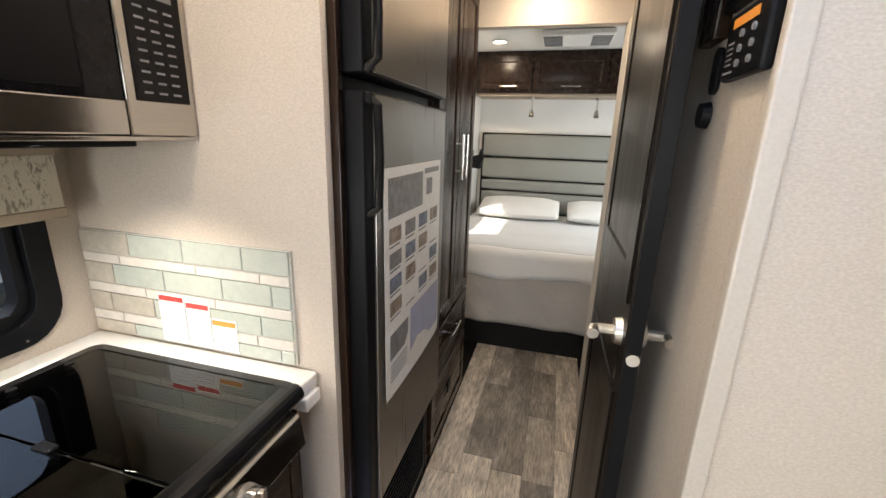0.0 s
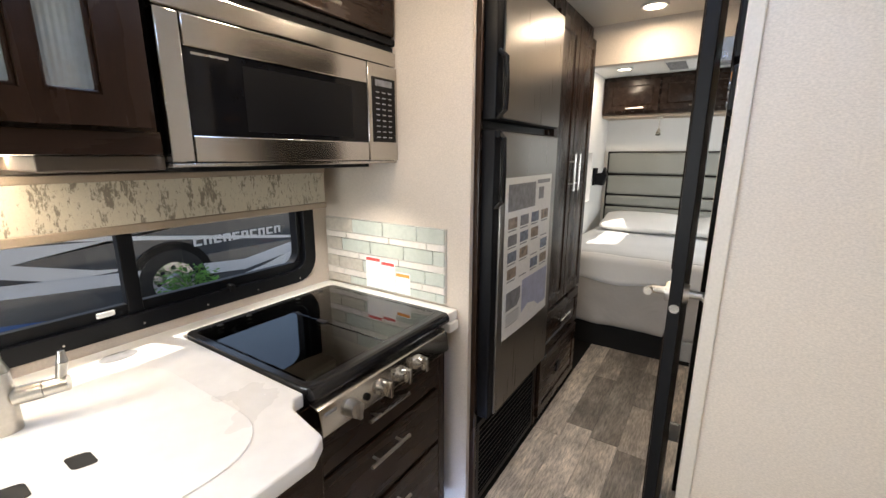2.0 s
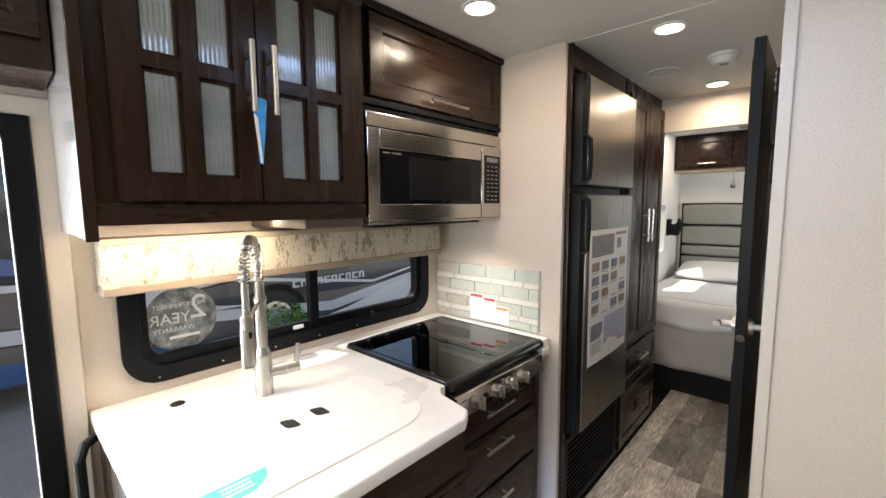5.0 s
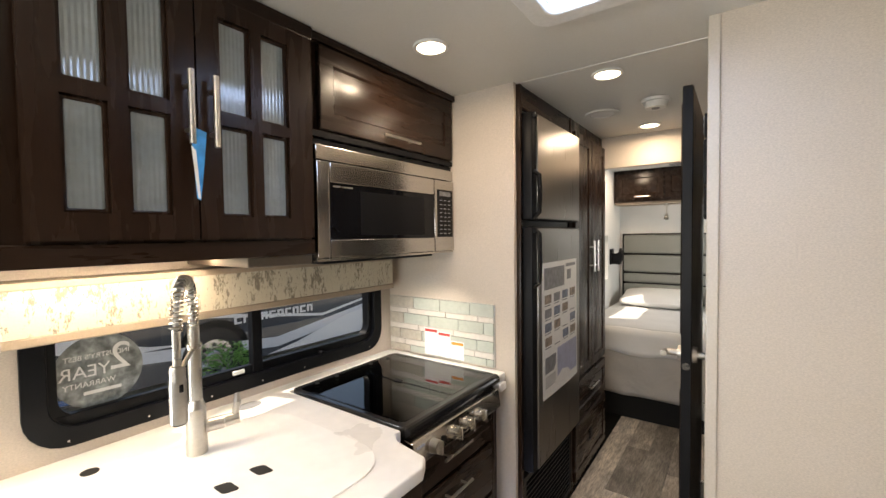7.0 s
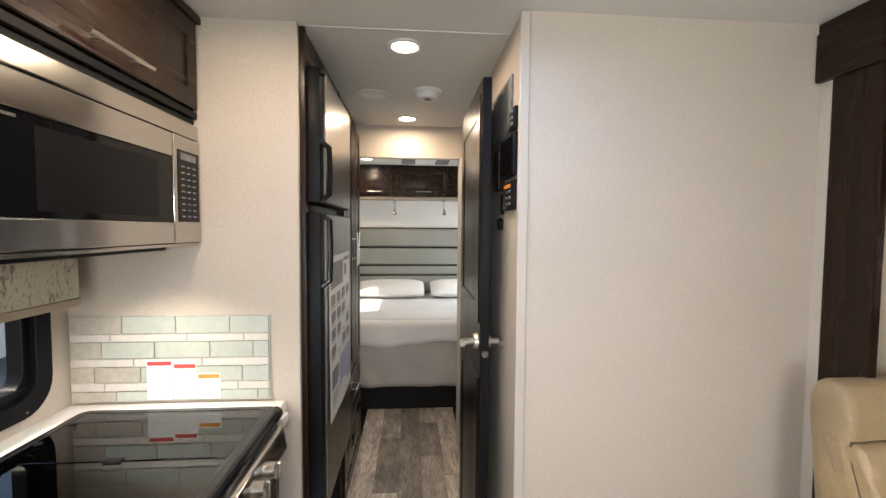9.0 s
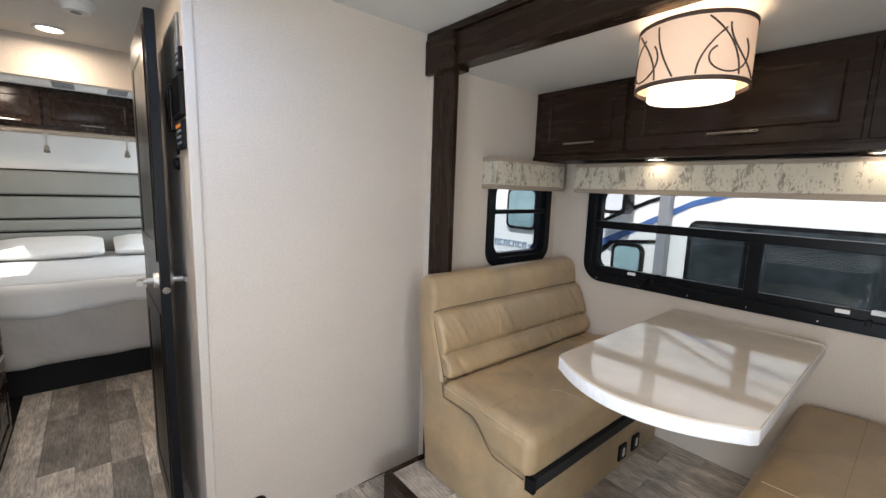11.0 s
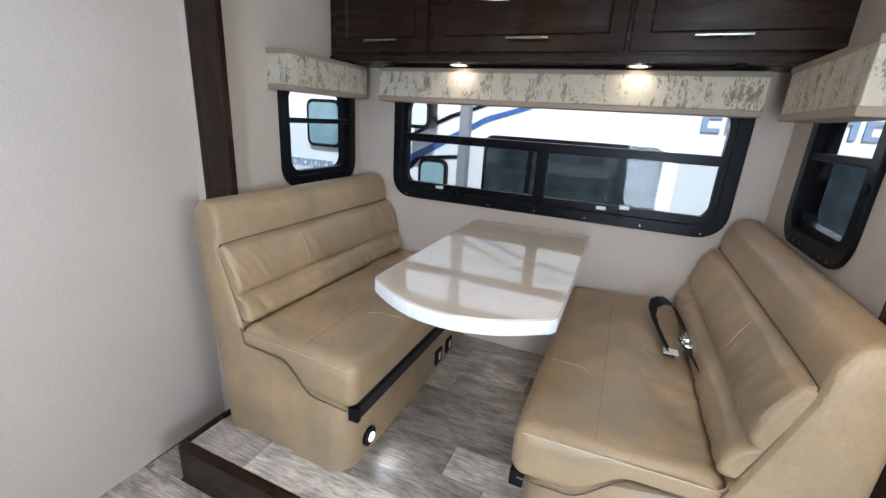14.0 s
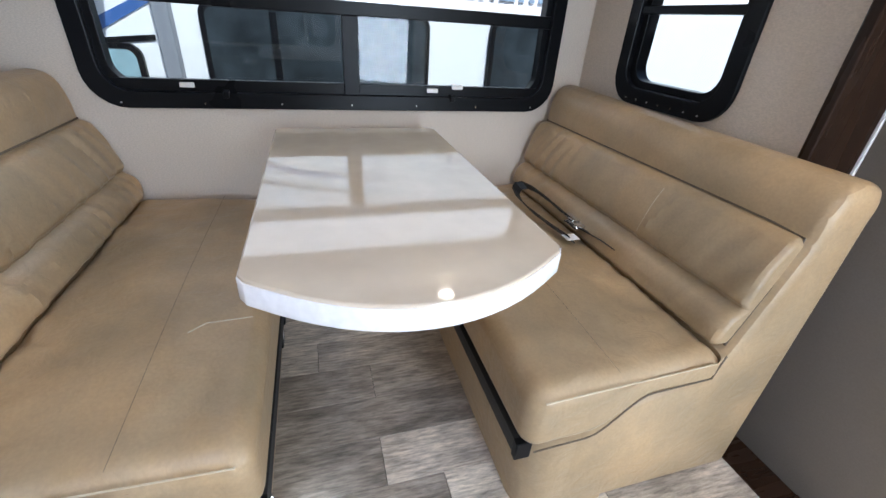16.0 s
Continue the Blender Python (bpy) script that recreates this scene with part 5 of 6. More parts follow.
# ---- dinette ----
def rbox(x0, x1, y0, y1, z0, z1, r, cuts=14, warp=None):
    """Soft box: edges rounded by r, dense enough to be bent by warp."""
    bm = bmesh.new()
    bmesh.ops.create_cube(bm, size=1.0)
    bmesh.ops.subdivide_edges(bm, edges=bm.edges[:], cuts=cuts, use_grid_fill=True)
    lo, hi = Vector((x0 + r, y0 + r, z0 + r)), Vector((x1 - r, y1 - r, z1 - r))
    size = Vector((x1 - x0, y1 - y0, z1 - z0))
    mid = Vector(((x0 + x1) / 2, (y0 + y1) / 2, (z0 + z1) / 2))
    for v in bm.verts:
        u = Vector([math.copysign(abs(2 * c) ** 0.75, c) / 2 for c in v.co])
        p = Vector([mid[i] + u[i] * size[i] for i in range(3)])
        q = Vector([min(max(p[i], lo[i]), hi[i]) for i in range(3)])
        d = p - q
        if d.length > 1e-6:
            m = max(abs(d.x), abs(d.y), abs(d.z))
            p = q + d.normalized() * min(m, r)
        v.co = warp(p) if warp else p
    return bm


def bench(left, label):
    def Y(y):
        return y if left else 0.18 - y

    def mirror(bm):
        for v in bm.verts:
            v.co.y = Y(v.co.y)
        bmesh.ops.recalc_face_normals(bm, faces=bm.faces)
        return bm
    b = thing("dinette_bench", (2.1, Y(0.7), ZS), label, "bench", "dinette benches")
    plan = [(1.556 + 0.08 - 0.08 * math.cos(a * math.pi / 16), 0.385 + 0.08 - 0.08 * math.sin(a * math.pi / 16)) for a in range(9)] + [(2.68, 0.385), (2.68, 0.62), (1.556, 0.62)]
    part("plinth", mirror(prism(plan, "z", ZS + 0.001, 0.452)), M_LEATHER, b)
    foot = (0.935, 1.050) if left else (1.048, 1.052)
    prof = [(0.47, ZS + 0.001), (foot[0], ZS + 0.001), (foot[1], 0.93), (1.056, 0.985), (1.040, 1.032), (0.985, 1.044), (0.940, 1.018), (0.922, 0.955), (0.920, 0.885), (0.835, 0.60), (0.80, 0.56), (0.47, 0.485)]
    sh = prism(prof, "x", 1.555, 2.685, 0.026, 4)
    for v in sh.verts:
        if left and v.co.x < 2:
            v.co.x += 0.03 * max(0, (v.co.z - 0.60) / 0.4) ** 1.5
        if not left and v.co.x < 1.9:
            v.co.z -= 0.025 * max(0, (v.co.z - 0.90) / 0.14)
    part("shell", mirror(sh), M_LEATHER, b)

    def wseat(p):
        k = noise.noise(Vector((p.x * 6, p.y * 8, 3 if left else 8))) * 0.007 + noise.noise(Vector((p.x * 30, p.y * 12, 1))) * 0.006 * math.exp(-((p.y - 0.80) / 0.12) ** 2) + noise.noise(Vector((p.x * 18, p.y * 16, 1))) * 0.003 + noise.noise(Vector((p.x * 26, p.y * 9, 5))) * 0.004 * math.exp(-((p.x - 1.60) / 0.10) ** 2)
        z = p.z
        low = 0.435 + 0.10 * min(1, max(0, (p.y - 0.50) / 0.14)) ** 2 * (3 - 2 * min(1, max(0, (p.y - 0.50) / 0.14)))
        f = (0.60 - z) / (0.60 - 0.435)
        z = 0.60 - max(0, f) * (0.60 - low)
        if p.z > 0.57:
            z = p.z + k + 0.012 * math.sin(math.pi * min(1, max(0, (p.y - 0.345) / 0.47))) * math.sin(math.pi * min(1, max(0, (p.x - 1.545) / 1.13))) ** 0.4
        return Vector((p.x, p.y, z + (p.y - 0.345) * 0.045))
    seat = part("seat_cushion", mirror(rbox(1.543, 2.683, 0.343, 0.83, 0.435, 0.60, 0.044, 60, wseat)), M_LEATHER, b)

    def wback(p):
        t = (p.z - 0.62) / 0.275
        y = p.y + 0.35 * (p.z - 0.62)
        crease = 0.016 * math.exp(-((t - 0.36) / 0.045) ** 2) * (1 if p.y < 0.84 else 0)
        puff = -0.012 * abs(math.sin(math.pi * (t / 0.36 if t < 0.36 else (t - 0.36) / 0.64))) if 0 < t < 1 else 0
        w = noise.noise(Vector((p.x * 30 + p.z * 12, p.z * 5, 4 if left else 11))) * 0.008 * (1 if p.y < 0.84 else 0)
        return Vector((p.x, y + crease + puff + w, p.z))
    pad = part("back_cushion", mirror(rbox(1.575, 2.68, 0.80, 0.92, 0.622, 0.893, 0.019, 70, wback)), M_LEATHER, b)
    part("cross_stitch", tube(bmesh.new(), [(1.93, Y(wback(Vector((1.93, 0.80, z))).y), z) for z in [0.745 + 0.014 * i for i in range(10)]], 0.0014, 5), M_STITCH, pad)
    rim = [(1.577, 0.838, 0.625), (1.577, 0.912, 0.84), (1.580, 0.921, 0.893), (1.65, 0.921, 0.897), (2.67, 0.921, 0.897)]
    part("welt", tube(bmesh.new(), [(x, Y(y), z) for x, y, z in rim], 0.0032, 6), M_SEAM, pad, "dark welt round the back cushion")

    # seams and piping
    zz = lambda y: 0.435 + 0.10 * min(1, max(0, (y - 0.50) / 0.14)) ** 2 * (3 - 2 * min(1, max(0, (y - 0.50) / 0.14))) + (y - 0.345) * 0.045
    pts = [(1.546, Y(0.37 + 0.43 * i / 20), zz(0.37 + 0.43 * i / 20) + 0.003) for i in range(21)] + [(1.553, Y(0.825), 0.615)]
    part("piping", tube(bmesh.new(), pts, 0.0022, 6), M_SEAM, seat, "dark seam under the cushion edge")
    part("top_stitch", tube(bmesh.new(), [(1.5445, Y(0.37 + 0.42 * i / 12), 0.588 + 0.02 * i / 12) for i in range(13)], 0.0018, 6), M_STITCH, seat)
    part("cross_stitch", tube(bmesh.new(), [(1.92, Y(0.352), 0.55), (1.92, Y(0.38), 0.6045), (1.90, Y(0.47), 0.617), (1.87, Y(0.50), 0.619)], 0.0016, 6), M_STITCH, seat)
    part("panel_seam", tube(bmesh.new(), [(1.56 + 1.10 * i / 24, Y(0.545), 0.6205 + 0.012 * math.sin(math.pi * i / 24)) for i in range(25)], 0.0005, 5), M_SEAM, seat)
    part("strap", mirror(bx(1.59, 2.62, 0.346, 0.3845, 0.388, 0.4335, 0.002)), M_STRAP, b, "black webbing strap")
    part("strap_end", mirror(bx(1.572, 1.592, 0.345, 0.384, 0.38, 0.4335, 0.003)), M_BLACK, b)
    if left:
        part("step_lamp", mirror(cy((1.692, 0.386, 0.224), (1.692, 0.374, 0.224), 0.036, n=24)), M_BLACK, b, "black round step lamp, lit")
        part("step_lens", mirror(cy((1.700, 0.3745, 0.217), (1.700, 0.371, 0.217), 0.018, n=16)), M_GLOWC, b)
        for x in (2.31, 2.44):
            o = part("outlet", mirror(bx(x - 0.034, x + 0.034, 0.374, 0.386, 0.185, 0.262, 0.004)), M_BLACK, b)
            part("socket", mirror(bx(x - 0.008, x + 0.012, 0.3725, 0.3745, 0.205, 0.245)), M_WHITEP, o)
    return b


bench(True, "tan leather dinette bench with channelled backrest, step lamp and outlets")
bench(False, "tan leather dinette bench with channelled backrest, seat belt on it")


def ribbon(bm, pts, w, th=0.0018):
    """Flat band along points; each is (place, way across)."""
    rows = []
    for i, (p, s) in enumerate(pts):
        p, s = Vector(p), Vector(s).normalized()
        t = (Vector(pts[min(i + 1, len(pts) - 1)][0]) - Vector(pts[max(i - 1, 0)][0])).normalized()
        n = s.cross(t).normalized()
        rows.append([bm.verts.new(p + s * a + n * b) for a, b in ((-w / 2, -th), (w / 2, -th), (w / 2, th), (-w / 2, th))])
    for a, b in zip(rows, rows[1:]):
        for k in range(4):
            bm.faces.new((a[k], a[(k + 1) % 4], b[(k + 1) % 4], b[k]))
    bm.faces.new(rows[0])
    bm.faces.new(rows[-1][::-1])
    return bm


def seat_belt():
    s = thing("seat_belt", (2.2, -0.6, 0.625), "black webbing seat belt with chrome buckle on the bench", "seat belt")
    up = (0.1, 0.72, 0.68)
    loop = [(2.085, -0.562, 0.644), (2.20, -0.540, 0.648), (2.30, -0.522, 0.655), (2.38, -0.512, 0.667), (2.43, -0.518, 0.680), (2.455, -0.540, 0.690),
            (2.45, -0.566, 0.694), (2.41, -0.588, 0.690), (2.33, -0.602, 0.682), (2.25, -0.612, 0.672), (2.18, -0.620, 0.664)]
    part("webbing", ribbon(bmesh.new(), [(p, up) for p in loop], 0.044), M_STRAP, s)
    part("webbing", ribbon(bmesh.new(), [((2.175, -0.612, 0.660), (0.15, 1, 0.2)), ((2.10, -0.622, 0.662), (0.25, 1, 0.35)), ((2.01, -0.637, 0.662), (0.25, 1, 0.5)), ((1.91, -0.660, 0.650), (0.2, 1, 0.6))], 0.054), M_STRAP, s)
    bk = part("buckle", bx(2.115, 2.185, -0.643, -0.592, 0.654, 0.672, 0.006), M_CHROME, s, "chrome buckle")
    part("tongue", bx(2.15, 2.215, -0.634, -0.60, 0.672, 0.678, 0.002), M_CHROME, bk)
    part("paper_label", bx(2.072, 2.112, -0.585, -0.540, 0.6475, 0.650), M_PAPER, s)


def table():
    t = thing("dinette_table", (2.1, 0.08, ZS), "white glossy marbled dinette table with bowed front edge", "table")
    y0, y1 = -0.222, 0.336
    out = [(2.60, y0 + 0.02), (2.60, y1 - 0.02), (2.58, y1)]
    out += [(1.66, y1), (1.640, y1 - 0.012)]
    for i in range(1, 16):
        f = i / 16
        y = (y1 - 0.02) + (y0 - y1 + 0.04) * f
        out.append((1.636 - 0.108 * (1 - (2 * f - 1) ** 2), y))
    out += [(1.640, y0 + 0.012), (1.66, y0), (2.58, y0)]
    part("tabletop", prism(out, "z", 0.834, 0.881, 0.004, 2), M_TABLE, t)
    part("edge_band", prism([(2.1 + (x - 2.1) * 1.0012 - (0.002 if x < 1.7 else 0), 0.057 + (y - 0.057) * 1.005) for x, y in out], "z", 0.836, 0.876, 0.002), M_TABLE_EDGE, t, "white edge band")
    part("wall_cleat", bx(2.602, 2.698, -0.17, 0.29, 0.79, 0.833, 0.003), M_WHITEP, t)


def slide_cabinet():
    c = thing("overhead_cabinet", (2.57, 0.08, 1.60), "dark espresso overhead cabinet with three doors above the dinette", "cabinet")
    part("carcass", bx(2.45, XB - 0.002, YR + 0.002, YL - 0.002, 1.61, SC - 0.002, 0.003), M_WOODH, c)
    for y0, y1, ha, hb in ((0.58, 1.07, 0.89, 0.715), (-0.235, 0.555, 0.215, 0.045), (-0.90, -0.25, -0.453, -0.624)):
        d = part("door", frame_panel(y0, y1, 1.632, 1.955, "x", 2.4495, 0.018, 0.06, -1), M_WOODH, c)
        pull(d, (2.4315, hb, 1.68), (2.4315, ha, 1.68), (-1, 0, 0), 0.006, 0.025)
    part("light_rail", bx(2.44, 2.462, YR + 0.002, YL - 0.002, 1.596, 1.622, 0.002), M_WOODH, c)
    part("underside", bx(2.463, XB - 0.002, YR + 0.002, YL - 0.002, 1.598, 1.6095), M_WOODH, c)
    for y in (0.447, -0.294):
        l = thing("cabinet_light", (2.50, y, 1.586), "round under-cabinet spot light, switched on", "light", "under-cabinet lights")
        part("rim", ring([(2.50 + 0.045 * math.cos(a * 0.2618), y + 0.045 * math.sin(a * 0.2618)) for a in range(24)], [(2.50 + 0.033 * math.cos(a * 0.2618), y + 0.033 * math.sin(a * 0.2618)) for a in range(24)], "z", 1.588, 1.5975, 0.002), M_NICKEL, l)
        part("lens", cy((2.50, y, 1.590), (2.50, y, 1.597), 0.0335, n=24), M_GLOW, l)
    for y in (0.80, -0.62):
        k = thing("latch_button", (2.50, y, 1.586), "small black latch under the cabinet", "latch")
        part("button", cy((2.50, y, 1.588), (2.50, y, 1.5975), 0.02, n=18), M_BLACK, k)


def pendant():
    x, y, R = 1.95, 0.13, 0.158
    p = thing("pendant_lamp", (x, y, 1.735), "cream drum lamp shade with brown curls, lit", "lamp")

    def rim(z0, z1, r0, r1):
        return ring([(x + r1 * math.cos(a * 0.13090), y + r1 * math.sin(a * 0.13090)) for a in range(48)], [(x + r0 * math.cos(a * 0.13090), y + r0 * math.sin(a * 0.13090)) for a in range(48)], "z", z0, z1)
    part("shade", rim(1.755, 1.935, R - 0.002, R), M_SHADE, p, "glowing cream fabric shade")
    part("trim_ring", rim(1.752, 1.764, R - 0.003, R + 0.003), M_CURL, p, "brown trim ring")
    part("trim_ring", rim(1.927, 1.938, R - 0.003, R + 0.003), M_CURL, p, "brown trim ring")
    part("inner_shade", rim(1.728, 1.80, R - 0.040, R - 0.037), M_SHADELENS, p)
    part("diffuser", cy((x, y, 1.729), (x, y, 1.734), R - 0.040, n=40), M_SHADELENS, p, "frosted diffuser")
    rnd = random.Random(3)
    for k in range(16):
        a0 = k * 0.393 + rnd.uniform(-0.12, 0.12)
        pts = []
        if k % 4 == 2:
            for i in range(26):
                t = i / 25
                rr = 0.034 + 0.05 * t
                a = a0 + (rr * math.cos(4.6 * t + 2.4)) / R
                pts.append((x + (R + 0.001) * math.cos(a), y + (R + 0.001) * math.sin(a), min(1.923, max(1.770, 1.822 + 0.8 * rr * math.sin(4.6 * t + 2.4)))))
        else:
            bend = (-1, 1, 1, -1)[k % 4] * rnd.uniform(0.3, 0.75)
            top = rnd.uniform(0.12, 0.158)
            for i in range(16):
                t = i / 15
                a = a0 + bend * (t * t if k % 2 else math.sin(1.57 * t))
                pts.append((x + (R + 0.001) * math.cos(a), y + (R + 0.001) * math.sin(a), 1.768 + top * t))
        part("curl", tube(bmesh.new(), pts, 0.0026, 6), M_CURL, p)
    part("canopy", cy((x, y, 1.952), (x, y, SC - 0.001), 0.062, 0.065, 28), M_NICKEL, p, "brushed nickel ceiling canopy")
    part("stem", cy((x, y, 1.935), (x, y, 1.955), 0.012, n=12), M_NICKEL, p)
    part("spider", bx(x - R + 0.002, x + R - 0.002, y - 0.004, y + 0.004, 1.927, 1.932), M_NICKEL, p)


seat_belt()
table()
slide_cabinet()
pendant()


# ---- bedroom ----
def bed():
    b = thing("bed", (0.5, 3.9, 0.0), "made bed with grey sheet, white fold and taupe spread", "bed")
    part("base", bx(-0.24, 1.30, 3.23, 4.56, 0.0, 0.24, 0.004), M_TOE, b, "black bed base")

    def wsk(p):
        k = 0.012 * math.sin(p.x * 17 + 3 * noise.noise(Vector((p.x * 3, p.z * 4, 0)))) * max(0, (0.70 - p.z) / 0.5) if p.y < 3.4 else 0
        return Vector((p.x, p.y - k - (0.02 * max(0, 0.62 - p.z) if p.y < 3.4 else 0), p.z))
    part("bedspread", rbox(-0.258, 1.31, 3.17, 4.54, 0.19, 0.70, 0.05, 40, wsk), M_SKIRT, b, "taupe quilted spread hanging over the foot")

    def wfold(p):
        return Vector((p.x, p.y - 0.010 * math.sin(p.x * 15 + 2 * noise.noise(Vector((p.x * 2, p.z * 4, 0)))) * (1 if p.y < 3.3 else 0), p.z + (0.03 * noise.noise(Vector((p.x * 2.5, 0, 9))) if p.z < 0.60 else 0) + 0.006 * noise.noise(Vector((p.x * 6, p.y * 6, 2)))))
    part("turn_down", rbox(-0.262, 1.315, 3.150, 4.5, 0.53, 0.735, 0.05, 30, wfold), M_FOLD, b, "white turned-down sheet edge")

    def wsh(p):
        return Vector((p.x, p.y, p.z + 0.008 * noise.noise(Vector((p.x * 5, p.y * 5, 7)))))
    part("sheet", rbox(-0.25, 1.30, 3.20, 4.52, 0.68, 0.748, 0.03, 26, wsh), M_SHEET, b, "pale grey top sheet")
    for x0 in (-0.17, 0.60):
        p = thing("pillow", (x0 + 0.34, 4.33, 0.75), "white cotton pillow lying on the bed", "pillow", "bed pillows")

        def wp(q, x0=x0):
            u, v = (q.x - x0) / 0.70 * 2 - 1, (q.y - 4.10) / 0.42 * 2 - 1
            th = max(0.12, (1 - abs(u) ** 3) * (1 - abs(v) ** 3)) ** 0.5
            return Vector((q.x, q.y, 0.762 + 0.06 + (q.z - 0.82) * th * 1.0 + (q.y - 4.10) * 0.18 - 0.03 + 0.006 * noise.noise(q * 9)))
        part("case", rbox(x0, x0 + 0.70, 4.10, 4.52, 0.755, 0.885, 0.045, 18, wp), M_PILLOW, p)
    h = thing("headboard", (0.5, 4.58, 0.72), "grey padded headboard with horizontal channels", "headboard")
    part("backing", bx(-0.235, 1.25, 4.575, 4.618, 0.70, 1.475, 0.004), M_TOE, h)
    for z0, z1 in ((0.74, 0.935), (0.948, 1.045), (1.060, 1.245), (1.262, 1.462)):
        part("channel", rbox(-0.215, 1.23, 4.535, 4.60, z0, z1, 0.022, 10), M_HEAD, h)
    c = thing("bedroom_cabinet", (0.5, 4.45, 1.79), "dark espresso overhead cabinet above the bed", "cabinet")
    part("carcass", bx(-0.265, 1.45, 4.32, 4.618, 1.80, CEIL - 0.003, 0.003), M_WOODH, c)
    for y0, y1, ha, hb in ((-0.235, 0.205, -0.06, 0.09), (0.215, 0.80, 0.44, 0.60), (0.81, 1.42, 1.05, 1.2)):
        d = part("door", frame_panel(y0, y1, 1.825, 2.095, "y", 4.3195, 0.018, 0.05, -1), M_WOODH, c)
        pull(d, (ha, 4.3015, 1.85), (hb, 4.3015, 1.85), (0, -1, 0))
    part("valance_strip", bx(-0.265, 1.45, 4.34, 4.617, 1.775, 1.799, 0.003), M_TAUPE, c)
    for x in (0.215, 0.75):
        l = thing("reading_lamp", (x, 4.42, 1.66), "small chrome reading lamp hanging under the cabinet", "lamp", "reading lamps")
        part("mount", cy((x, 4.42, 1.7745), (x, 4.42, 1.755), 0.022, n=16), M_NICKEL, l)
        part("stem", cy((x, 4.42, 1.755), (x, 4.42, 1.67), 0.005, n=8), M_NICKEL, l)
        part("head", cy((x, 4.42, 1.67), (x, 4.40, 1.62), 0.014, 0.022, 16), M_NICKEL, l)
    a = thing("ceiling_air_outlet", (0.52, 3.80, CEIL - 0.05), "white air conditioner outlet on the bedroom ceiling", "vent")
    part("case", bx(0.29, 0.76, 3.62, 3.98, CEIL - 0.045, CEIL - 0.001, 0.016, 3), M_WHITEP, a)
    for x0, x1 in ((0.305, 0.43), (0.62, 0.745)):
        for i in range(7):
            part("slat", bx(x0, x1, 3.64 + i * 0.045, 3.665 + i * 0.045, CEIL - 0.05, CEIL - 0.0455), M_GREYP, a)
    w = thing("wall_bracket", (-0.25, 4.3, 1.18), "black bracket with holder on the bedroom wall", "bracket")
    part("plate", bx(-0.2695, -0.25, 4.15, 4.27, 1.16, 1.32, 0.005), M_BLACK, w)
    part("holder", prism([(-0.25, 1.17), (-0.18, 1.16), (-0.15, 1.25), (-0.175, 1.33), (-0.19, 1.28), (-0.25, 1.27)], "y", 4.17, 4.25, 0.004), M_BLACK, w)


bed()


# ---- entry door and outside ----
def entry():
    d = thing("door_2", (XL, -0.64, 0.0), "black aluminium entry door frame with daylight behind", "door")
    d["kind"] = "structure"
    part("door_frame", ring([(-0.92, 0.001), (-0.22, 0.001), (-0.22, 1.705), (-0.92, 1.705)], [(-0.865, 0.02), (-0.275, 0.02), (-0.275, 1.65), (-0.865, 1.65)], "x", XL - 0.07, XL + 0.03, 0.006), M_FRAME, d)
    part("casing", ring([(-0.98, 0.0), (-0.165, 0.0), (-0.165, 1.755), (-0.98, 1.755)], [(-0.921, 0.001), (-0.219, 0.001), (-0.219, 1.706), (-0.921, 1.706)], "x", XL + 0.001, XL + 0.02, 0.004), M_TRIM, d)


entry()
structure("ground", bx(-60, 60, -60, 60, -1.0, -0.9), M_ASPHALT, "grey asphalt lot")


def letters(parent, axis_x, y0, y1, z0, z1, n, mt, back=False):
    """Unlettered blocks in the size of a painted word."""
    w = (y1 - y0) / n
    t = (z1 - z0) * 0.24

    def block(u0, u1, za, zb):
        a, b = (y0 + y1 - u1, y0 + y1 - u0) if back else (u0, u1)
        part("letter_block", bx(axis_x - 0.004, axis_x + 0.004, a, b, za, zb), mt, parent)
    for i in range(n):
        a, b = y0 + i * w, y0 + i * w + w * 0.78
        block(a, b, z1 - t, z1)
        block(a, a + w * 0.25, z0, z1 - t)
        if i % 2 == 0:
            block(a + w * 0.25, b, z0, z0 + t)
        else:
            block(b - w * 0.25, b, z0, z1 - t)


def wheel(parent, x, y, z, r, sgn):
    w = part("wheel", cy((x, y, z), (x - sgn * 0.25, y, z), r, n=36), M_TYRE, parent)
    part("rim", cy((x + sgn * 0.012, y, z), (x - sgn * 0.1, y, z), r * 0.62, n=30), M_CHROME, w)
    part("hub", cy((x + sgn * 0.05, y, z), (x, y, z), r * 0.2, r * 0.28, 16), M_NICKEL, w)
    for k in range(8):
        a = k * math.pi / 4
        part("vent_hole", cy((x + sgn * 0.014, y + r * 0.45 * math.cos(a), z + r * 0.45 * math.sin(a)), (x, y + r * 0.45 * math.cos(a), z + r * 0.45 * math.sin(a)), r * 0.07, n=8), M_TYRE, w)


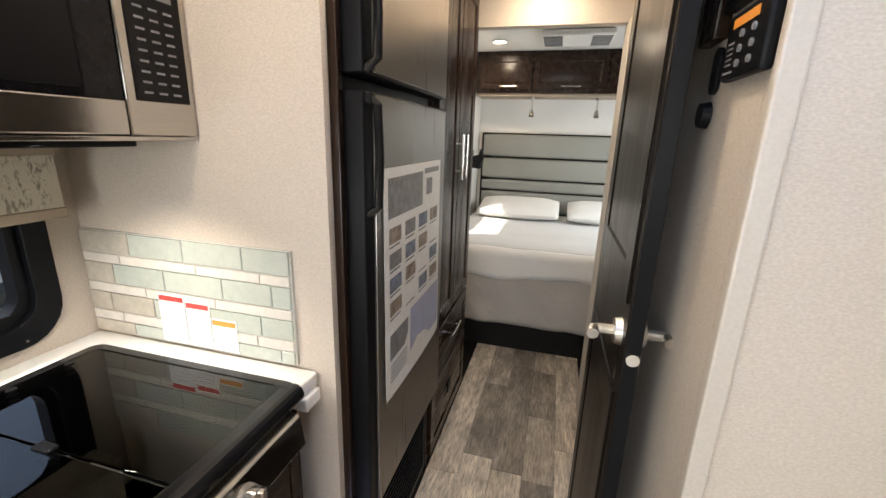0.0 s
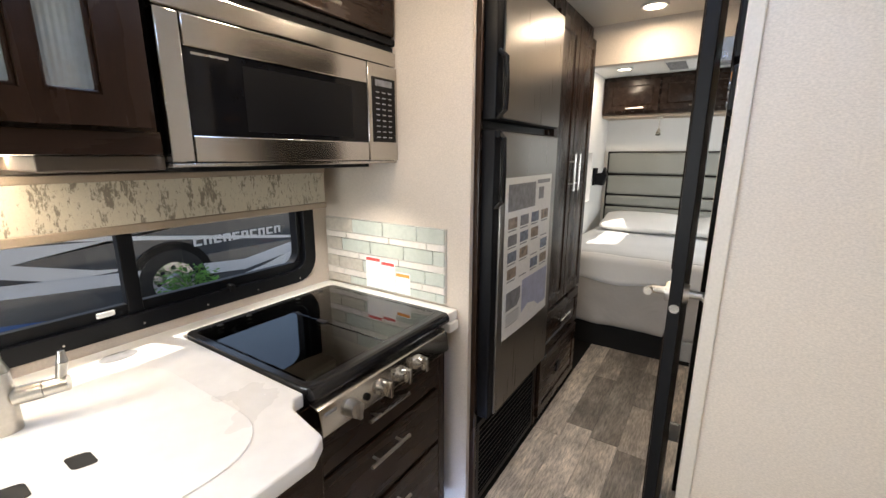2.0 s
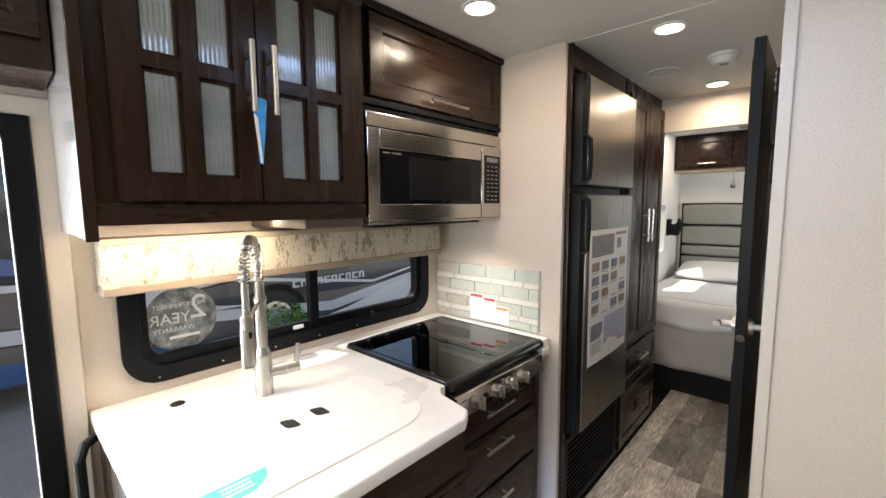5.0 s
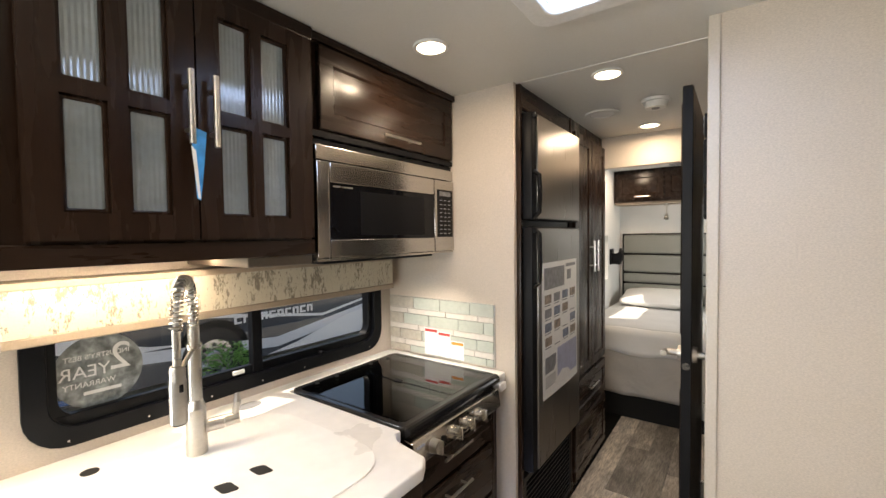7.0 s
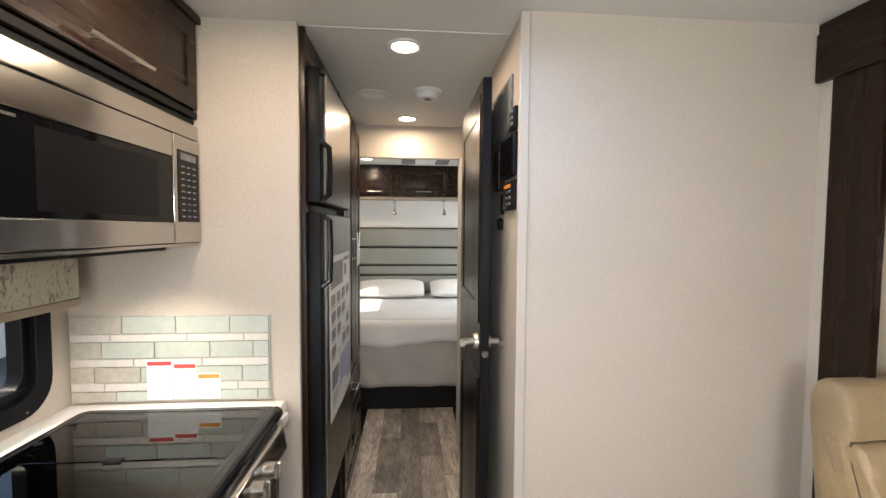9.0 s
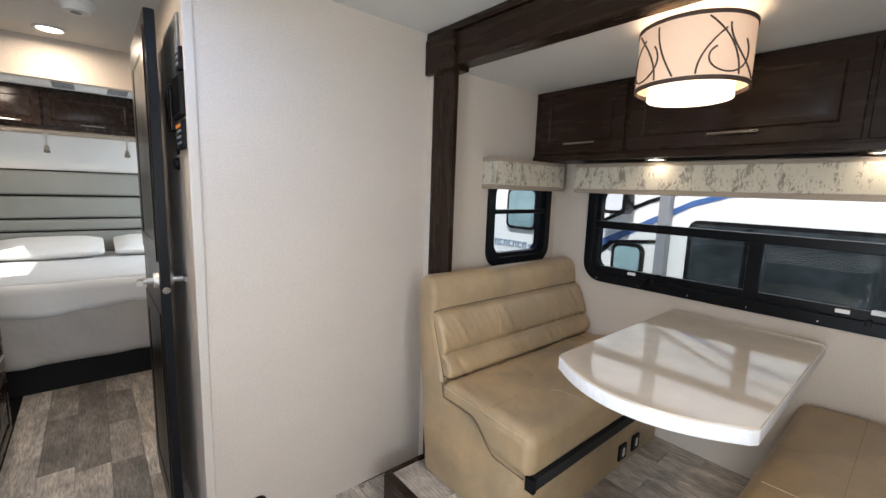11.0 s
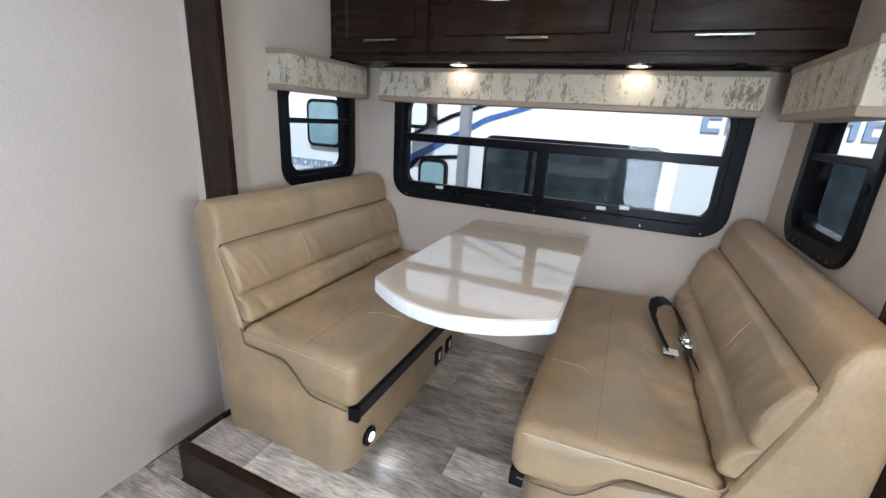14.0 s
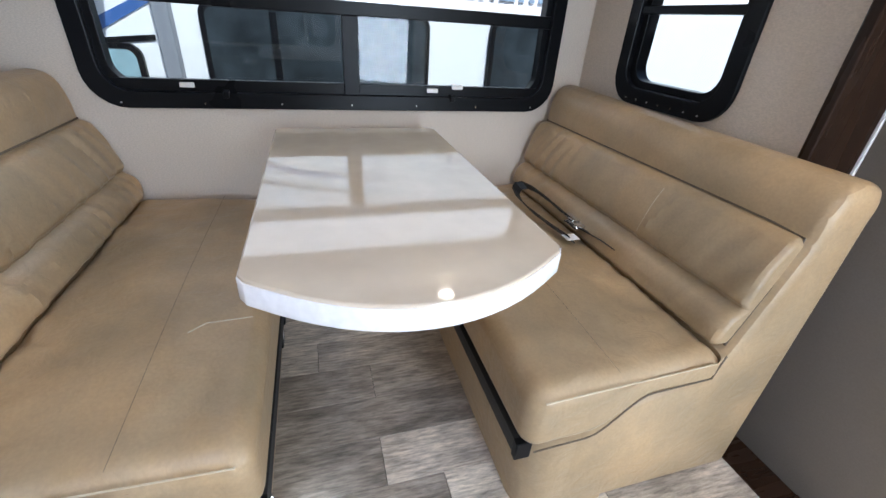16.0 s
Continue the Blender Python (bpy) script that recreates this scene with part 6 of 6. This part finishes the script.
def dark_coach():
    v = thing("dark_motorhome", (-7.2, 2.0, -0.9), "charcoal motorhome with silver sweeps parked outside", "motorhome")
    X = -6.0
    part("body", bx(X - 2.5, X, -4.5, 8.0, -0.45, 2.7, 0.08, 3), M_RVDARK, v)
    part("skirt", bx(X - 0.02, X + 0.02, -4.4, 7.9, -0.62, -0.12, 0.01), M_RVDARK, v)
    part("sweep", prism([(-4.4, 0.35), (0.5, 0.02), (4.0, -0.32), (7.9, 0.25), (7.9, 0.05), (4.0, -0.50), (0.5, -0.14), (-4.4, 0.10)], "x", X + 0.021, X + 0.026), M_RVGREY, v, "silver painted sweep")
    part("sweep", prism([(-4.4, 0.75), (1.0, 0.55), (5.0, -0.05), (7.9, 0.40), (7.9, 0.36), (5.0, -0.10), (1.0, 0.48), (-4.4, 0.62)], "x", X + 0.021, X + 0.026), M_LETTER, v, "white painted sweep")
    part("sweep", prism([(-4.4, 0.05), (-1.0, -0.2), (1.5, -0.58), (-4.4, -0.58)], "x", X + 0.021, X + 0.026), M_RVBLUE, v, "blue painted sweep")
    part("lower_panel", prism([(3.8, -0.60), (7.9, -0.60), (7.9, 0.05), (5.6, -0.18), (4.4, -0.50)], "x", X + 0.021, X + 0.027), M_LETTER, v, "white lower body panel")
    part("sweep", prism([(-4.4, 1.35), (-0.5, 0.95), (1.2, 0.62), (-0.5, 0.72), (-4.4, 1.0)], "x", X + 0.001, X + 0.006), M_RVBLUE, v, "blue painted sweep")
    part("sweep", prism([(0.6, 0.42), (2.4, 0.30), (3.3, 0.42), (2.5, 0.36), (1.2, 0.18), (2.0, -0.06), (3.0, -0.2), (1.6, -0.12), (0.7, 0.16)], "x", X + 0.001, X + 0.006), M_LETTER, v, "white painted curl")
    for y in (-0.6, 0.6):
        part("bay_latch", bx(X + 0.02, X + 0.04, y, y + 0.12, -0.12, -0.05, 0.01), M_BLACK, v)
    part("side_lamp", bx(X + 0.0, X + 0.02, 6.1, 6.25, 0.0, 0.25, 0.01), M_LETTER, v)
    letters(v, X + 0.024, 3.22, 4.80, 0.04, 0.17, 10, M_LETTER)
    part("wheel_arch", cy((X + 0.022, 2.88, -0.43), (X - 0.3, 2.88, -0.43), 0.60, n=40), M_BLACK, v)
    wheel(v, X + 0.03, 2.88, -0.43, 0.48, 1)


def white_coach():
    v = thing("white_motorhome", (5.2, 0.0, -0.9), "white motorhome with blue stripe and dark windows parked outside", "motorhome")
    X = 4.0
    part("body", bx(X, X + 2.4, -3.6, 3.4, -0.35, 3.0, 0.08, 3), M_RVWHITE, v)
    part("cab_front", bx(X + 0.1, X + 2.2, 3.41, 4.8, -0.45, 1.0, 0.2, 4), M_RVWHITE, v)
    part("stripe", prism([(1.75, 0.90), (1.18, 1.19), (0.78, 1.40), (0.36, 1.525), (-0.3, 1.60), (-0.3, 1.59), (0.36, 1.495), (0.78, 1.355), (1.18, 1.13), (1.75, 0.80)], "x", X - 0.006, X + 0.001), M_RVBLUE, v, "blue painted stripe")
    part("stripe", prism([(1.75, 1.09), (1.1, 1.40), (0.5, 1.60), (-0.2, 1.72), (0.5, 1.58), (1.1, 1.365), (1.75, 1.06)], "x", X - 0.006, X + 0.001), M_BLACK, v, "thin black painted stripe")
    for y0, y1, z0, z1 in ((-0.55, 0.78, -0.05, 1.255), (-1.95, -0.97, 0.05, 1.27), (2.22, 2.62, 1.03, 1.47), (1.10, 1.38, 0.74, 1.02)):
        w = part("window", prism(rounded(y0, y1, z0, z1, 0.07), "x", X - 0.03, X + 0.01), M_BLACK, v, "dark tinted window")
        part("pane", prism(rounded(y0 + 0.03, y1 - 0.03, z0 + 0.03, z1 - 0.03, 0.05), "x", X - 0.034, X - 0.03), M_HAZEGLASS if y0 > 1 else M_COACHGLASS, w)
    part("window_rail", bx(X - 0.042, X - 0.0345, 0.37, 0.41, 0.0, 1.22, 0.002), M_FRAME, v)
    part("decal", prism([(1.55, 0.84), (1.50, 0.95), (1.40, 1.03), (1.02, 1.07), (1.02, 1.04), (1.38, 1.00), (1.46, 0.92)], "x", X - 0.006, X + 0.001), M_BLACK, v, "black swoosh decal")
    mi = part("mirror", prism(rounded(1.20, 1.40, 1.27, 1.50, 0.04), "x", X - 0.22, X - 0.06, 0.01), M_FRAME, v, "black side mirror housing")
    part("mirror_glass", prism(rounded(1.225, 1.375, 1.30, 1.47, 0.03), "x", X - 0.2255, X - 0.2205), M_RVGREY, mi)
    part("awning_arm", bx(X - 0.12, X - 0.03, 0.90, 0.98, 0.0, 2.6, 0.008), M_AWNING, v, "grey awning arm")
    letters(v, X - 0.006, -1.86, -0.73, 1.375, 1.49, 8, M_LETTERB, True)
    letters(v, X - 0.006, 2.33, 2.86, 0.825, 0.895, 8, M_LETTERB, True)
    for yc, zc, k in ((-1.98, 1.425, 1.0), (2.28, 0.86, 0.42)):
        part("badge", prism([(yc + 0.10 * k * math.cos(a * 0.2618), zc + 0.055 * k * math.sin(a * 0.2618)) for a in range(24)], "x", X - 0.006, X + 0.001), M_LETTERB, v)
    part("wheel_arch", cy((X + 0.3, -2.4, -0.45), (X - 0.004, -2.4, -0.45), 0.48, n=36), M_BLACK, v)
    wheel(v, X - 0.01, -2.4, -0.45, 0.40, -1)
    f = thing("far_motorhome", (6.0, 10.5, -0.9), "white motorhome parked further off", "motorhome")
    part("body", bx(1.2, 8.5, 8.2, 10.6, -0.3, 3.0, 0.08, 3), M_RVWHITE, f)
    part("window", bx(2.9, 3.9, 8.17, 8.21, 1.0, 1.7, 0.02), M_BLACKGLASS, f)
    part("window", bx(5.2, 6.3, 8.17, 8.21, 0.9, 1.8, 0.02), M_BLACKGLASS, f)
    part("stripe", prism([(1.3, 0.25), (8.4, 0.55), (8.4, 0.42), (1.3, 0.12)], "y", 8.19, 8.199), M_RVGREY, f)
    g = thing("dark_motorhome", (5.0, -7.5, -0.9), "dark grey motorhome parked further off", "motorhome")
    part("body", bx(1.5, 8.8, -9.5, -6.6, -0.3, 2.9, 0.08, 3), M_RVWHITE, g)
    part("lower_panel", bx(1.45, 8.85, -6.61, -6.58, -0.3, 1.15, 0.01), M_RVGREY, g)
    part("window", bx(3.0, 4.4, -6.579, -6.56, 0.9, 1.7, 0.01), M_BLACKGLASS, g)


def shrub():
    SX, SY = -5.62, 2.96
    s = thing("shrub", (SX, SY, -0.9), "bright green leafy potted shrub outside the window", "plant")
    part("pot", cy((SX, SY, -0.9), (SX, SY, -0.62), 0.15, 0.19, 20), M_RVGREY, s)
    bm = bmesh.new()
    rnd = random.Random(9)
    for i in range(420):
        a, e, r = rnd.uniform(0, 6.283), rnd.uniform(-0.2, 1.4), rnd.uniform(0.12, 0.36)
        c = Vector((SX + r * math.cos(a) * math.cos(e), SY + 1.2 * r * math.sin(a) * math.cos(e), -0.52 + r * 1.05 * math.sin(e)))
        d = Vector((math.cos(a + rnd.uniform(-.6, .6)), math.sin(a), rnd.uniform(-0.3, 0.7))).normalized()
        q = d.cross(Vector((rnd.random(), rnd.random(), rnd.random() + 0.1))).normalized()
        L, W = rnd.uniform(0.05, 0.10), rnd.uniform(0.012, 0.022)
        bm.faces.new([bm.verts.new(c + k) for k in (-q * W * 0.4, d * L * 0.5 - q * W, d * L, d * L * 0.5 + q * W)])
    part("leaves", bm, M_LEAF, s)
    bm = bmesh.new()
    for i in range(9):
        a = i * 0.7
        tube(bm, [(SX, SY, -0.63), (SX + 0.1 * math.cos(a), SY + 0.1 * math.sin(a), -0.45), (SX + 0.2 * math.cos(a), SY + 0.2 * math.sin(a), -0.3)], 0.006, 5)
    part("stems", bm, M_LEAF, s)


dark_coach()
white_coach()
shrub()

# ---- floor boards ----
boards(floor, 0.05, 0.737, 1.35, 3.24, 0.0, 0.1375, 11)
boards(floor, -0.01, 1.385, -1.75, 1.35, 0.0, 0.1375, 12)
boards(floor, 1.385, 1.72, 1.02, 1.19, 0.0, 0.149, 14)
boards(floor, 1.385, 1.735, -1.75, -0.992, 0.0, 0.149, 15)
boards(slide_floor, 1.426, 2.70, -0.94, 0.995, ZS, 0.149, 13)
